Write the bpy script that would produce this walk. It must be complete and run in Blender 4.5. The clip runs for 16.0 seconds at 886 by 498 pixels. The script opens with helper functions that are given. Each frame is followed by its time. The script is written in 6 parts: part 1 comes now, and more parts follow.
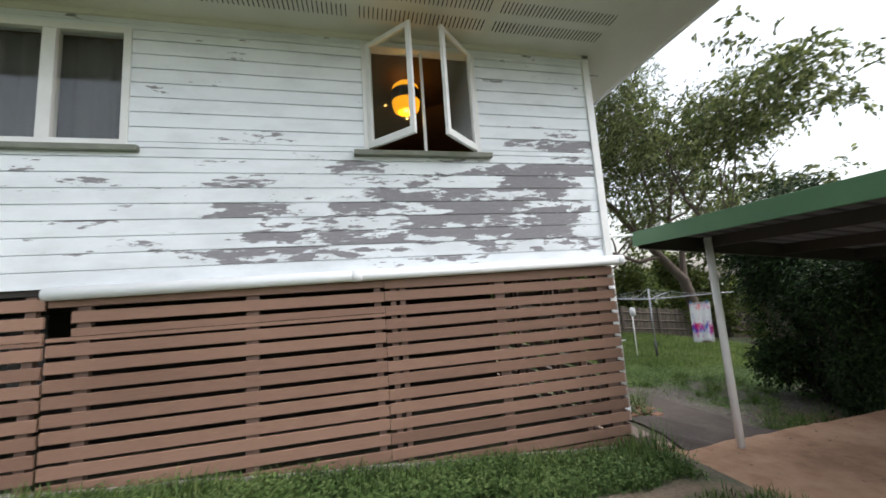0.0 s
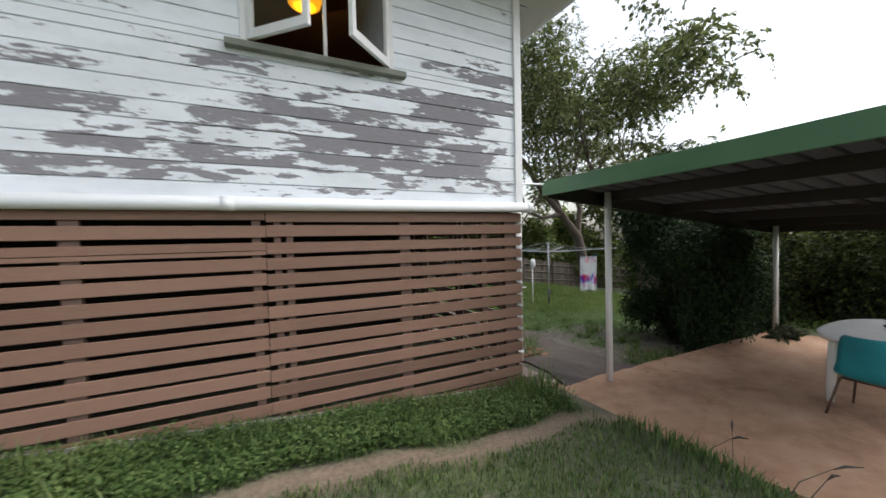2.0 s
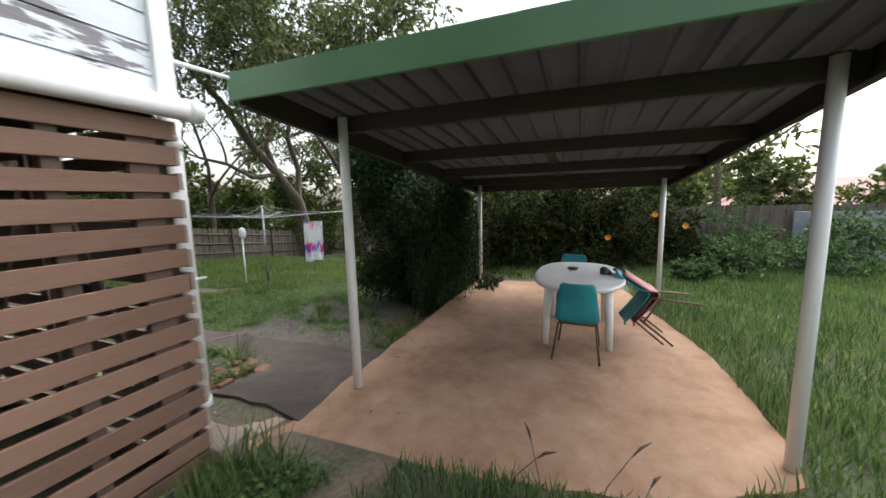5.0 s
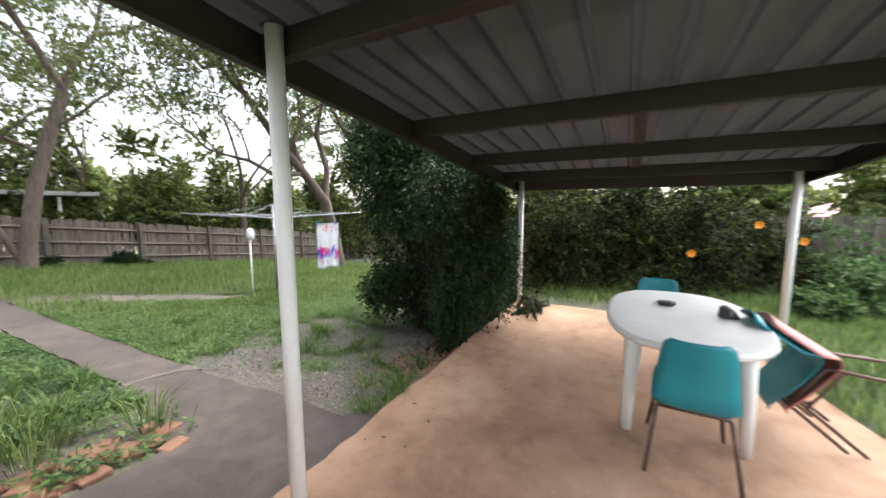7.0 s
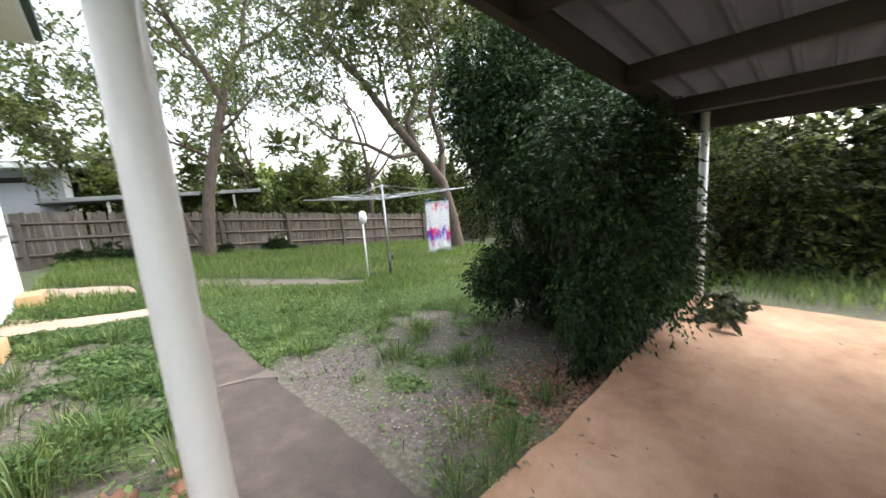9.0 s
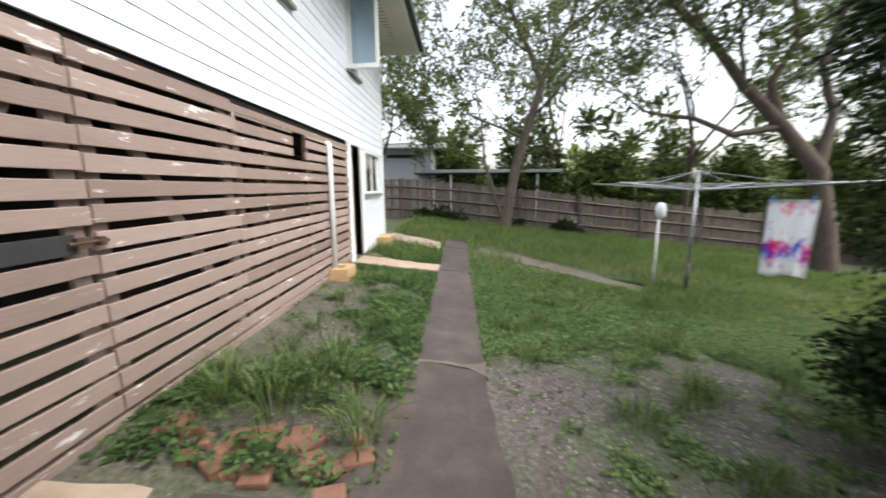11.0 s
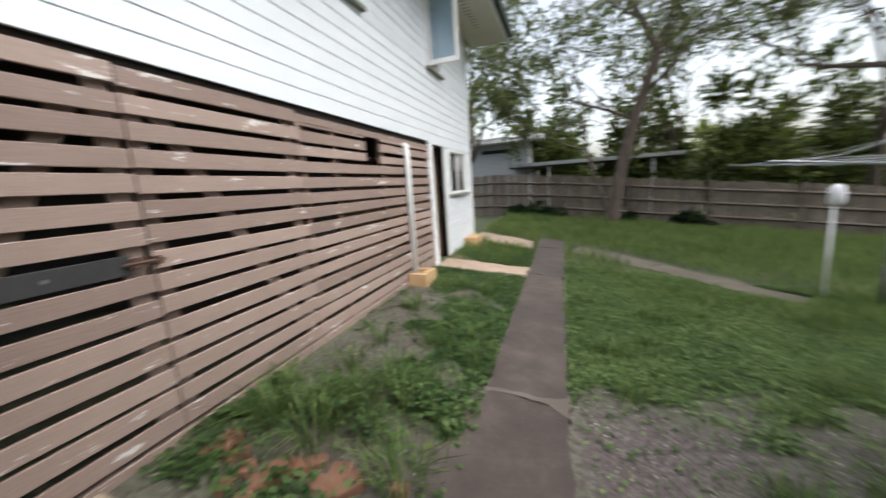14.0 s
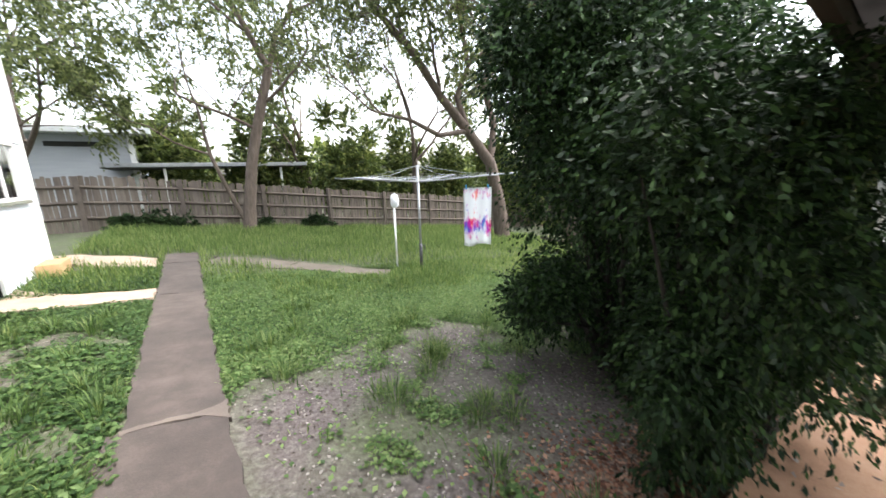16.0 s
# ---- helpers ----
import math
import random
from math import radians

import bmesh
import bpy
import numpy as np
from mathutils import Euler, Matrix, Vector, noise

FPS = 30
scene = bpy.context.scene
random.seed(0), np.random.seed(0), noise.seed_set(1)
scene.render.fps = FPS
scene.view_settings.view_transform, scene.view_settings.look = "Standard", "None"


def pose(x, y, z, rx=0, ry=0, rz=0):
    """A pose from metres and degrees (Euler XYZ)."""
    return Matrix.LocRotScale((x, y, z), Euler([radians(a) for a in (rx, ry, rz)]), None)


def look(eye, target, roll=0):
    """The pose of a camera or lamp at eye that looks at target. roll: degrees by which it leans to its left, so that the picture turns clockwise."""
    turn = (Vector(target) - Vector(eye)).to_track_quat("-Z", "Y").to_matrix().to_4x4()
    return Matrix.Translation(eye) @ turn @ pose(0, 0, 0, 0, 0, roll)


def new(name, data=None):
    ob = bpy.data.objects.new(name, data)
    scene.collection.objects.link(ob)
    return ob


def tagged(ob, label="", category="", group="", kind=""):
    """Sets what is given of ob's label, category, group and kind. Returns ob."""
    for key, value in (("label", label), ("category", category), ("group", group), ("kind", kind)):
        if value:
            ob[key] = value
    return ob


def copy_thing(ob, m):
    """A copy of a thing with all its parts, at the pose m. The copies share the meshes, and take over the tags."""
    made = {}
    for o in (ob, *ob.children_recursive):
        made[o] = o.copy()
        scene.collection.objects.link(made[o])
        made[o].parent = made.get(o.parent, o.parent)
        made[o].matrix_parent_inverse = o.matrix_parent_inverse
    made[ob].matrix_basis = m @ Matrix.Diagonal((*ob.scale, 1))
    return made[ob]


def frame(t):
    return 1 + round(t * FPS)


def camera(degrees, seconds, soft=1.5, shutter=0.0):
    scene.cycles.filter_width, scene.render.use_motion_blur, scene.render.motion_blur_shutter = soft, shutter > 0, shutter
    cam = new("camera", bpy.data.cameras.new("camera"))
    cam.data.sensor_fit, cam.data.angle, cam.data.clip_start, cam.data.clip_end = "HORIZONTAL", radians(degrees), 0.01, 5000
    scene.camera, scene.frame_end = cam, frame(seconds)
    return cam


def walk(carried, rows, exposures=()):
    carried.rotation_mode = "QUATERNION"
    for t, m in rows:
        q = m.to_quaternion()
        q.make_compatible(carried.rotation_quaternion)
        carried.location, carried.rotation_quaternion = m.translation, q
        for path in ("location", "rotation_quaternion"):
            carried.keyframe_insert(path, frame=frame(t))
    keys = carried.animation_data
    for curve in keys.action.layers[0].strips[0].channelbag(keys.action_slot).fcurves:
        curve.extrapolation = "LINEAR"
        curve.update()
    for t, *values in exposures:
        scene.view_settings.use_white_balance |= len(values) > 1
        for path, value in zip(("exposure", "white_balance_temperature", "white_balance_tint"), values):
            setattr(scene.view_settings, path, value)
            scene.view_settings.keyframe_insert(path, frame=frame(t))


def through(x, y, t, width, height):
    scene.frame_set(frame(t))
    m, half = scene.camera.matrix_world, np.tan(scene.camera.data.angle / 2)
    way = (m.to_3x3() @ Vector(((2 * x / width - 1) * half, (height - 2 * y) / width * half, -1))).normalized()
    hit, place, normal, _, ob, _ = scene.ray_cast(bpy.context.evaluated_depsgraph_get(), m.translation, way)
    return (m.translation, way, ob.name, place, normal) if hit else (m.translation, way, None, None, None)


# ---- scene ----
cam = camera(102.2, 16.0, 1.5, 0.5)
PATH = [
    (0, (-0.119, -0.116, 1.869), (0.332, 1.816, 2.121), -3.9),
    (0.5, (-0.125, -0.133, 1.858), (0.452, 1.754, 2.185), -4.4),
    (1, (-0.098, -0.093, 1.851), (0.575, 1.788, 1.944), -3.9),
    (1.5, (0.001, 0.035, 1.82), (0.756, 1.886, 1.747), -3.0),
    (2, (0.096, 0.197, 1.79), (0.977, 1.992, 1.738), -1.3),
    (2.5, (0.177, 0.447, 1.765), (1.266, 2.119, 1.634), -0.8),
    (3, (0.269, 0.639, 1.765), (1.632, 2.095, 1.62), -0.5),
    (3.5, (0.445, 0.787, 1.743), (1.857, 2.2, 1.65), 1.2),
    (4, (0.672, 0.961, 1.751), (2.316, 2.076, 1.513), 0.3),
    (4.2, (0.793, 1.11, 1.705), (2.566, 2.015, 1.509), 0.9),
    (6.3, (2.239, 1.553, 1.6), (4.102, 2.219, 1.31), -2.1),
    (6.5, (2.374, 1.613, 1.587), (4.199, 2.37, 1.277), -0.9),
    (7, (2.705, 1.815, 1.53), (4.471, 2.727, 1.301), -0.2),
    (7.5, (3.052, 2.005, 1.491), (4.642, 3.185, 1.209), -2.0),
    (8, (3.37, 2.215, 1.43), (4.927, 3.44, 1.153), -1.0),
    (8.2, (3.448, 2.267, 1.396), (4.969, 3.531, 1.095), -2.1),
    (10.5, (4.33, 2.8, 1.38), (4.808, 4.722, 1.102), 0.2),
    (11, (4.388, 2.98, 1.385), (4.296, 4.948, 1.041), -0.3),
    (11.5, (4.419, 3.109, 1.393), (3.951, 5.028, 1.084), -2.8),
    (12, (4.488, 3.238, 1.394), (3.473, 4.942, 1.14), -1.0),
    (12.5, (4.535, 3.315, 1.386), (3.313, 4.879, 1.143), -0.4),
    (13, (4.557, 3.349, 1.381), (3.396, 4.954, 1.109), -1.4),
    (13.5, (4.583, 3.386, 1.378), (3.559, 5.083, 1.104), -1.7),
    (14, (4.578, 3.432, 1.398), (3.936, 5.295, 1.055), -3.9),
    (14.5, (4.554, 3.393, 1.404), (4.876, 5.337, 1.062), -3.8),
    (15, (4.549, 3.343, 1.415), (5.428, 5.109, 1.087), -1.7),
    (15.5, (4.592, 3.165, 1.437), (5.633, 4.836, 1.085), -1.6),
    (16, (4.591, 3.032, 1.441), (5.709, 4.639, 1.031), -1.8),
]
walk(cam, [(t, look(eye, target, roll)) for t, eye, target, roll in PATH], exposures=[(0, 0.58), (1, 0.45), (2, 0.36), (4.2, 0.38), (6.3, 1.62), (8.2, 1.76), (10.5, 1.35), (11.5, 0.8), (12.5, 0.63), (13.3, 0.63), (14.5, 0.8), (15.2, 1.34), (16, 1.86)])

# ---- daylight ----
world = bpy.data.worlds.new("sky")
scene.world = world
world.use_nodes = True
wn, wl = world.node_tree.nodes, world.node_tree.links
sky = wn.new("ShaderNodeTexSky")
sky.sky_type, sky.sun_disc = "NISHITA", False
sky.sun_elevation, sky.sun_rotation = radians(56), radians(114)
sky.air_density, sky.dust_density, sky.ozone_density = 1.2, 4.0, 1.0
grey = wn.new("ShaderNodeHueSaturation")
grey.inputs["Saturation"].default_value = 0.42
wl.new(sky.outputs[0], grey.inputs["Color"])
wl.new(grey.outputs[0], wn["Background"].inputs["Color"])
wn["Background"].inputs["Strength"].default_value = 0.225
sun = new("sun", bpy.data.lights.new("sun", "SUN"))
sun.data.energy, sun.data.angle, sun.data.color = 1.5, radians(95), (0.96, 0.97, 1.0)
sun.matrix_world = look((11, -5, 18), (0, 0, 0))


# ---- materials ----
def material(name):
    m = bpy.data.materials.new(name)
    m.use_nodes = True
    return m, m.node_tree.nodes, m.node_tree.links, m.node_tree.nodes["Principled BSDF"]


def ramp(nodes, stops):
    r = nodes.new("ShaderNodeValToRGB")
    while len(r.color_ramp.elements) < len(stops):
        r.color_ramp.elements.new(0.5)
    for e, (p, c) in zip(r.color_ramp.elements, stops):
        e.position, e.color = p, (*c, 1) if len(c) == 3 else c
    return r


def place_node(nodes, links, scale=(1, 1, 1), local=False):
    mp = nodes.new("ShaderNodeMapping")
    mp.inputs["Scale"].default_value = scale
    if local:
        links.new(nodes.new("ShaderNodeTexCoord").outputs["Object"], mp.inputs["Vector"])
    else:
        links.new(nodes.new("ShaderNodeNewGeometry").outputs["Position"], mp.inputs["Vector"])
    return mp.outputs[0]


def noise_node(nodes, links, vec, scale, detail=4.0, rough=0.55):
    n = nodes.new("ShaderNodeTexNoise")
    n.inputs["Scale"].default_value, n.inputs["Detail"].default_value, n.inputs["Roughness"].default_value = scale, detail, rough
    links.new(vec, n.inputs["Vector"])
    return n.outputs["Fac"]


def maths(nodes, links, op, a, b=None, c=None, clamp=False):
    n = nodes.new("ShaderNodeMath")
    n.operation, n.use_clamp = op, clamp
    for i, v in enumerate((a, b, c)):
        if v is None:
            continue
        if isinstance(v, (int, float)):
            n.inputs[i].default_value = v
        else:
            links.new(v, n.inputs[i])
    return n.outputs[0]


def mixed(nodes, links, fac, a, b, kind="MIX"):
    n = nodes.new("ShaderNodeMix")
    n.data_type, n.blend_type = "RGBA", kind
    for i, v in ((0, fac), (6, a), (7, b)):
        if isinstance(v, (int, float)):
            n.inputs[i].default_value = v
        elif isinstance(v, tuple):
            n.inputs[i].default_value = (*v, 1)
        else:
            links.new(v, n.inputs[i])
    return n.outputs[2]


def bump(nodes, links, bsdf, height, strength=0.3, distance=0.01):
    b = nodes.new("ShaderNodeBump")
    b.inputs["Strength"].default_value, b.inputs["Distance"].default_value = strength, distance
    links.new(height, b.inputs["Height"])
    links.new(b.outputs[0], bsdf.inputs["Normal"])


def plain(name, dark, light, rough=0.6, scale=6.0, stretch=(1, 1, 1), metal=0.0, relief=0.15, local=False, fine=70.0, each=0.0):
    """A surface that varies between two colours at two sizes."""
    m, n, l, b = material(name)
    vec = place_node(n, l, stretch, local)
    big, small = noise_node(n, l, vec, scale, 5), noise_node(n, l, vec, fine, 3)
    f = maths(n, l, "MULTIPLY_ADD", big, 1.6, -0.55)
    f = maths(n, l, "MULTIPLY_ADD", small, 0.5, f, True)
    if each:
        f = maths(n, l, "ADD", f, maths(n, l, "MULTIPLY_ADD", n.new("ShaderNodeObjectInfo").outputs["Random"], each, -each / 2), None, True)
    l.new(mixed(n, l, f, dark, light), b.inputs["Base Color"])
    b.inputs["Roughness"].default_value, b.inputs["Metallic"].default_value = rough, metal
    bump(n, l, b, maths(n, l, "ADD", big, maths(n, l, "MULTIPLY", small, 0.5)), relief)
    return m


def leaf_material(name, dark, mid, light, through=0.35, rough=0.5, gloss=0.5):
    m, n, l, b = material(name)
    r = ramp(n, ((0.0, dark), (0.55, mid), (1.0, light)))
    vec = place_node(n, l)
    patch = noise_node(n, l, vec, 0.9, 3)
    f = maths(n, l, "MULTIPLY_ADD", patch, 0.9, -0.45)
    f = maths(n, l, "ADD", n.new("ShaderNodeNewGeometry").outputs["Random Per Island"], f, None, True)
    l.new(f, r.inputs[0])
    l.new(r.outputs[0], b.inputs["Base Color"])
    b.inputs["Roughness"].default_value = rough
    b.inputs["Specular IOR Level"].default_value = gloss
    t = n.new("ShaderNodeBsdfTranslucent")
    l.new(r.outputs[0], t.inputs["Color"])
    mx = n.new("ShaderNodeMixShader")
    mx.inputs[0].default_value = through
    l.new(b.outputs[0], mx.inputs[1])
    l.new(t.outputs[0], mx.inputs[2])
    l.new(mx.outputs[0], n["Material Output"].inputs["Surface"])
    return m


def peeling_paint():
    """White paint that has flaked off the boards down to grey timber, most of all low down towards the corner of the house."""
    m, n, l, b = material("peeling_white_paint")
    geo = n.new("ShaderNodeNewGeometry").outputs["Position"]
    sep = n.new("ShaderNodeSeparateXYZ")
    l.new(geo, sep.inputs[0])
    x, z = sep.outputs[0], sep.outputs[2]
    row = maths(n, l, "FLOOR", maths(n, l, "DIVIDE", maths(n, l, "SUBTRACT", z, 2.12), 0.138))
    shift = n.new("ShaderNodeCombineXYZ")
    l.new(maths(n, l, "MULTIPLY", row, 0.37), shift.inputs[1])
    add = n.new("ShaderNodeVectorMath")
    l.new(geo, add.inputs[0])
    l.new(shift.outputs[0], add.inputs[1])
    mp = n.new("ShaderNodeMapping")
    mp.inputs["Scale"].default_value = (0.62, 1.0, 1.9)
    l.new(add.outputs[0], mp.inputs["Vector"])
    broad = noise_node(n, l, mp.outputs[0], 2.3, 3, 0.5)
    mp2 = n.new("ShaderNodeMapping")
    mp2.inputs["Scale"].default_value = (0.55, 1.0, 2.6)
    l.new(add.outputs[0], mp2.inputs["Vector"])
    edge = noise_node(n, l, mp2.outputs[0], 9.0, 8, 0.68)
    # wear is worst round (0.9, 2.65) and along the right end, and fades upward and to the left
    dx = maths(n, l, "DIVIDE", maths(n, l, "SUBTRACT", x, 0.95), 1.75)
    dz = maths(n, l, "DIVIDE", maths(n, l, "SUBTRACT", z, 2.62), 0.55)
    r2 = maths(n, l, "ADD", maths(n, l, "MULTIPLY", dx, dx), maths(n, l, "MULTIPLY", dz, dz))
    core = maths(n, l, "MULTIPLY", maths(n, l, "EXPONENT", maths(n, l, "MULTIPLY", r2, -1.0)), 0.165)
    ex = maths(n, l, "DIVIDE", maths(n, l, "SUBTRACT", x, 2.1), 0.75)
    ez = maths(n, l, "DIVIDE", maths(n, l, "SUBTRACT", z, 3.3), 0.55)
    e2 = maths(n, l, "ADD", maths(n, l, "MULTIPLY", ex, ex), maths(n, l, "MULTIPLY", ez, ez))
    side = maths(n, l, "MULTIPLY", maths(n, l, "EXPONENT", maths(n, l, "MULTIPLY", e2, -1.0)), 0.10)
    lx = maths(n, l, "DIVIDE", maths(n, l, "SUBTRACT", x, -1.6), 2.4)
    lz = maths(n, l, "DIVIDE", maths(n, l, "SUBTRACT", z, 2.75), 0.5)
    l2 = maths(n, l, "ADD", maths(n, l, "MULTIPLY", lx, lx), maths(n, l, "MULTIPLY", lz, lz))
    left = maths(n, l, "MULTIPLY", maths(n, l, "EXPONENT", maths(n, l, "MULTIPLY", l2, -1.0)), 0.06)
    total = maths(n, l, "ADD", maths(n, l, "MULTIPLY", broad, 0.55), maths(n, l, "MULTIPLY", edge, 0.45))
    total = maths(n, l, "ADD", maths(n, l, "ADD", total, core), maths(n, l, "ADD", side, left))
    bare = maths(n, l, "MULTIPLY_ADD", total, 60.0, -60.0 * 0.622, True)
    grainv = place_node(n, l, (2.5, 2.5, 40))
    grain = noise_node(n, l, grainv, 6, 6, 0.7)
    wood = ramp(n, ((0.25, (0.165, 0.156, 0.168)), (0.6, (0.258, 0.246, 0.266)), (0.85, (0.34, 0.33, 0.35))))
    l.new(grain, wood.inputs[0])
    dirt = noise_node(n, l, place_node(n, l, (1, 1, 2.5)), 1.7, 6, 0.6)
    paint = ramp(n, ((0.3, (0.63, 0.66, 0.69)), (0.55, (0.75, 0.785, 0.82))))
    l.new(dirt, paint.inputs[0])
    l.new(mixed(n, l, bare, paint.outputs[0], wood.outputs[0]), b.inputs["Base Color"])
    l.new(maths(n, l, "MULTIPLY_ADD", bare, 0.35, 0.5), b.inputs["Roughness"])
    bump(n, l, b, maths(n, l, "MULTIPLY_ADD", grain, 0.25, maths(n, l, "MULTIPLY", bare, -1.0)), 0.5, 0.003)
    return m


def slat_paint(name, dark, mid, flake, amount):
    """Brown timber paint, faded, with grain and a few flakes."""
    m, n, l, b = material(name)
    rnd = n.new("ShaderNodeObjectInfo").outputs["Random"]
    geo = n.new("ShaderNodeNewGeometry").outputs["Position"]
    grain = noise_node(n, l, place_node(n, l, (1.2, 1.2, 30)), 7, 6, 0.7)
    stain = noise_node(n, l, geo, 1.1, 6, 0.6)
    f = maths(n, l, "MULTIPLY_ADD", grain, 0.8, maths(n, l, "MULTIPLY_ADD", rnd, 0.5, -0.35))
    f = maths(n, l, "MULTIPLY_ADD", stain, 0.7, maths(n, l, "ADD", f, -0.3), True)
    c = mixed(n, l, f, dark, mid)
    fl = noise_node(n, l, place_node(n, l, (0.45, 0.45, 2.6)), 7.5, 9, 0.72)
    fl = maths(n, l, "MULTIPLY_ADD", fl, 40.0, -40.0 * amount, True)
    l.new(mixed(n, l, fl, c, flake), b.inputs["Base Color"])
    b.inputs["Roughness"].default_value = 0.72
    bump(n, l, b, grain, 0.35, 0.004)
    return m


def soil_material():
    """Reddish soil, grey leaf litter and low green growth; the share of each comes from the lie of the yard."""
    m, n, l, b = material("yard_soil")
    geo = n.new("ShaderNodeNewGeometry").outputs["Position"]
    big, fine = noise_node(n, l, geo, 1.3, 6, 0.65), noise_node(n, l, geo, 28, 6, 0.7)
    soil = ramp(n, ((0.3, (0.048, 0.039, 0.036)), (0.5, (0.118, 0.098, 0.092)), (0.72, (0.25, 0.22, 0.21))))
    l.new(maths(n, l, "MULTIPLY_ADD", fine, 0.7, maths(n, l, "MULTIPLY", big, 0.3)), soil.inputs[0])
    green = ramp(n, ((0.3, (0.030, 0.046, 0.016)), (0.6, (0.085, 0.115, 0.04)), (0.8, (0.16, 0.18, 0.08))))
    l.new(fine, green.inputs[0])
    at = n.new("ShaderNodeAttribute")
    at.attribute_name = "growth"
    f = maths(n, l, "MULTIPLY_ADD", big, 1.8, maths(n, l, "ADD", at.outputs["Fac"], -1.15), True)
    sand = n.new("ShaderNodeAttribute")
    sand.attribute_name = "sand"
    c = mixed(n, l, f, soil.outputs[0], green.outputs[0])
    sandy = ramp(n, ((0.3, (0.14, 0.098, 0.07)), (0.7, (0.27, 0.20, 0.15))))
    l.new(fine, sandy.inputs[0])
    l.new(mixed(n, l, sand.outputs["Fac"], c, sandy.outputs[0]), b.inputs["Base Color"])
    b.inputs["Roughness"].default_value = 0.95
    bump(n, l, b, fine, 0.7, 0.02)
    return m


def concrete_material(name, dark, mid, light, stain=0.5):
    m, n, l, b = material(name)
    geo = n.new("ShaderNodeNewGeometry").outputs["Position"]
    big, mid_n, fine = noise_node(n, l, geo, 0.9, 6, 0.6), noise_node(n, l, geo, 5, 6, 0.65), noise_node(n, l, geo, 90, 4, 0.6)
    r = ramp(n, ((0.28, dark), (0.5, mid), (0.75, light)))
    f = maths(n, l, "MULTIPLY_ADD", big, stain, maths(n, l, "MULTIPLY_ADD", mid_n, 0.45, 0.5 - stain / 2 - 0.225 - 0.1))
    l.new(maths(n, l, "MULTIPLY_ADD", fine, 0.2, f), r.inputs[0])
    l.new(r.outputs[0], b.inputs["Base Color"])
    b.inputs["Roughness"].default_value = 0.85
    bump(n, l, b, maths(n, l, "MULTIPLY_ADD", mid_n, 0.6, fine), 0.35, 0.006)
    return m


def glass_material():
    m, n, l, b = material("window_glass")
    b.inputs["Base Color"].default_value = (0.9, 0.93, 0.92, 1)
    b.inputs["Roughness"].default_value = 0.03
    b.inputs["Transmission Weight"].default_value = 1.0
    b.inputs["IOR"].default_value = 1.45
    return m


def sash_material():
    m, n, l, b = material("sky_tinted_sash_glass")
    # blue base colour and raised IOR stand in for reflected sky
    b.inputs["Base Color"].default_value = (0.38, 0.52, 0.64, 1)
    b.inputs["Roughness"].default_value = 0.04
    b.inputs["Transmission Weight"].default_value = 0.75
    b.inputs["IOR"].default_value = 2.0
    return m


def glow_material(name, colour, strength):
    m, n, l, b = material(name)
    b.inputs["Base Color"].default_value = (*colour, 1)
    b.inputs["Emission Color"].default_value = (*colour, 1)
    b.inputs["Emission Strength"].default_value = strength
    return m


def towel_material():
    """White cotton with splashes of bright dye, heaviest near the hem."""
    m, n, l, b = material("dyed_cotton")
    vec = place_node(n, l, (1, 1, 0.55), True)
    hue = noise_node(n, l, vec, 5.5, 2)
    r = ramp(n, ((0.30, (0.02, 0.35, 0.65)), (0.42, (0.16, 0.10, 0.60)), (0.52, (0.62, 0.02, 0.42)), (0.62, (0.80, 0.03, 0.12)), (0.74, (0.85, 0.35, 0.03))))
    l.new(hue, r.inputs[0])
    sep = n.new("ShaderNodeSeparateXYZ")
    l.new(n.new("ShaderNodeTexCoord").outputs["Object"], sep.inputs[0])
    low = maths(n, l, "DIVIDE", maths(n, l, "ADD", sep.outputs[2], 0.68), 0.2)
    low = maths(n, l, "EXPONENT", maths(n, l, "MULTIPLY", maths(n, l, "MULTIPLY", low, low), -1.0))
    high = maths(n, l, "DIVIDE", maths(n, l, "ADD", sep.outputs[2], 0.1), 0.13)
    high = maths(n, l, "EXPONENT", maths(n, l, "MULTIPLY", maths(n, l, "MULTIPLY", high, high), -1.0))
    blot = noise_node(n, l, place_node(n, l, (1, 1, 0.5), True), 9, 5, 0.7)
    f = maths(n, l, "MULTIPLY_ADD", blot, 6.0, maths(n, l, "MULTIPLY_ADD", low, 1.5, -3.6))
    f = maths(n, l, "ADD", f, maths(n, l, "MULTIPLY", high, 0.7), None, True)
    l.new(mixed(n, l, f, (0.82, 0.84, 0.86), r.outputs[0]), b.inputs["Base Color"])
    b.inputs["Roughness"].default_value = 0.9
    return m


PEEL = peeling_paint()
WHITE_BOARD = plain("white_board_paint", (0.70, 0.74, 0.78), (0.78, 0.815, 0.85), 0.5, 2.0, (1, 1, 3), relief=0.1)
WHITE_TRIM = plain("white_trim_paint", (0.66, 0.66, 0.65), (0.80, 0.80, 0.79), 0.45, 5.0)
SOFFIT = plain("cream_soffit_paint", (0.60, 0.58, 0.50), (0.70, 0.68, 0.60), 0.6, 2.0)
SLOT = plain("dark_slot", (0.012, 0.012, 0.011), (0.02, 0.02, 0.018), 0.9)
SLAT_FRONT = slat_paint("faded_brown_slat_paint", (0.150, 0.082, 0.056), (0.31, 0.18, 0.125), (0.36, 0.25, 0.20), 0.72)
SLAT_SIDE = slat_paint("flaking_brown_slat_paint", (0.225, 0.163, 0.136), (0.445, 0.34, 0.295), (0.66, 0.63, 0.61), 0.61)
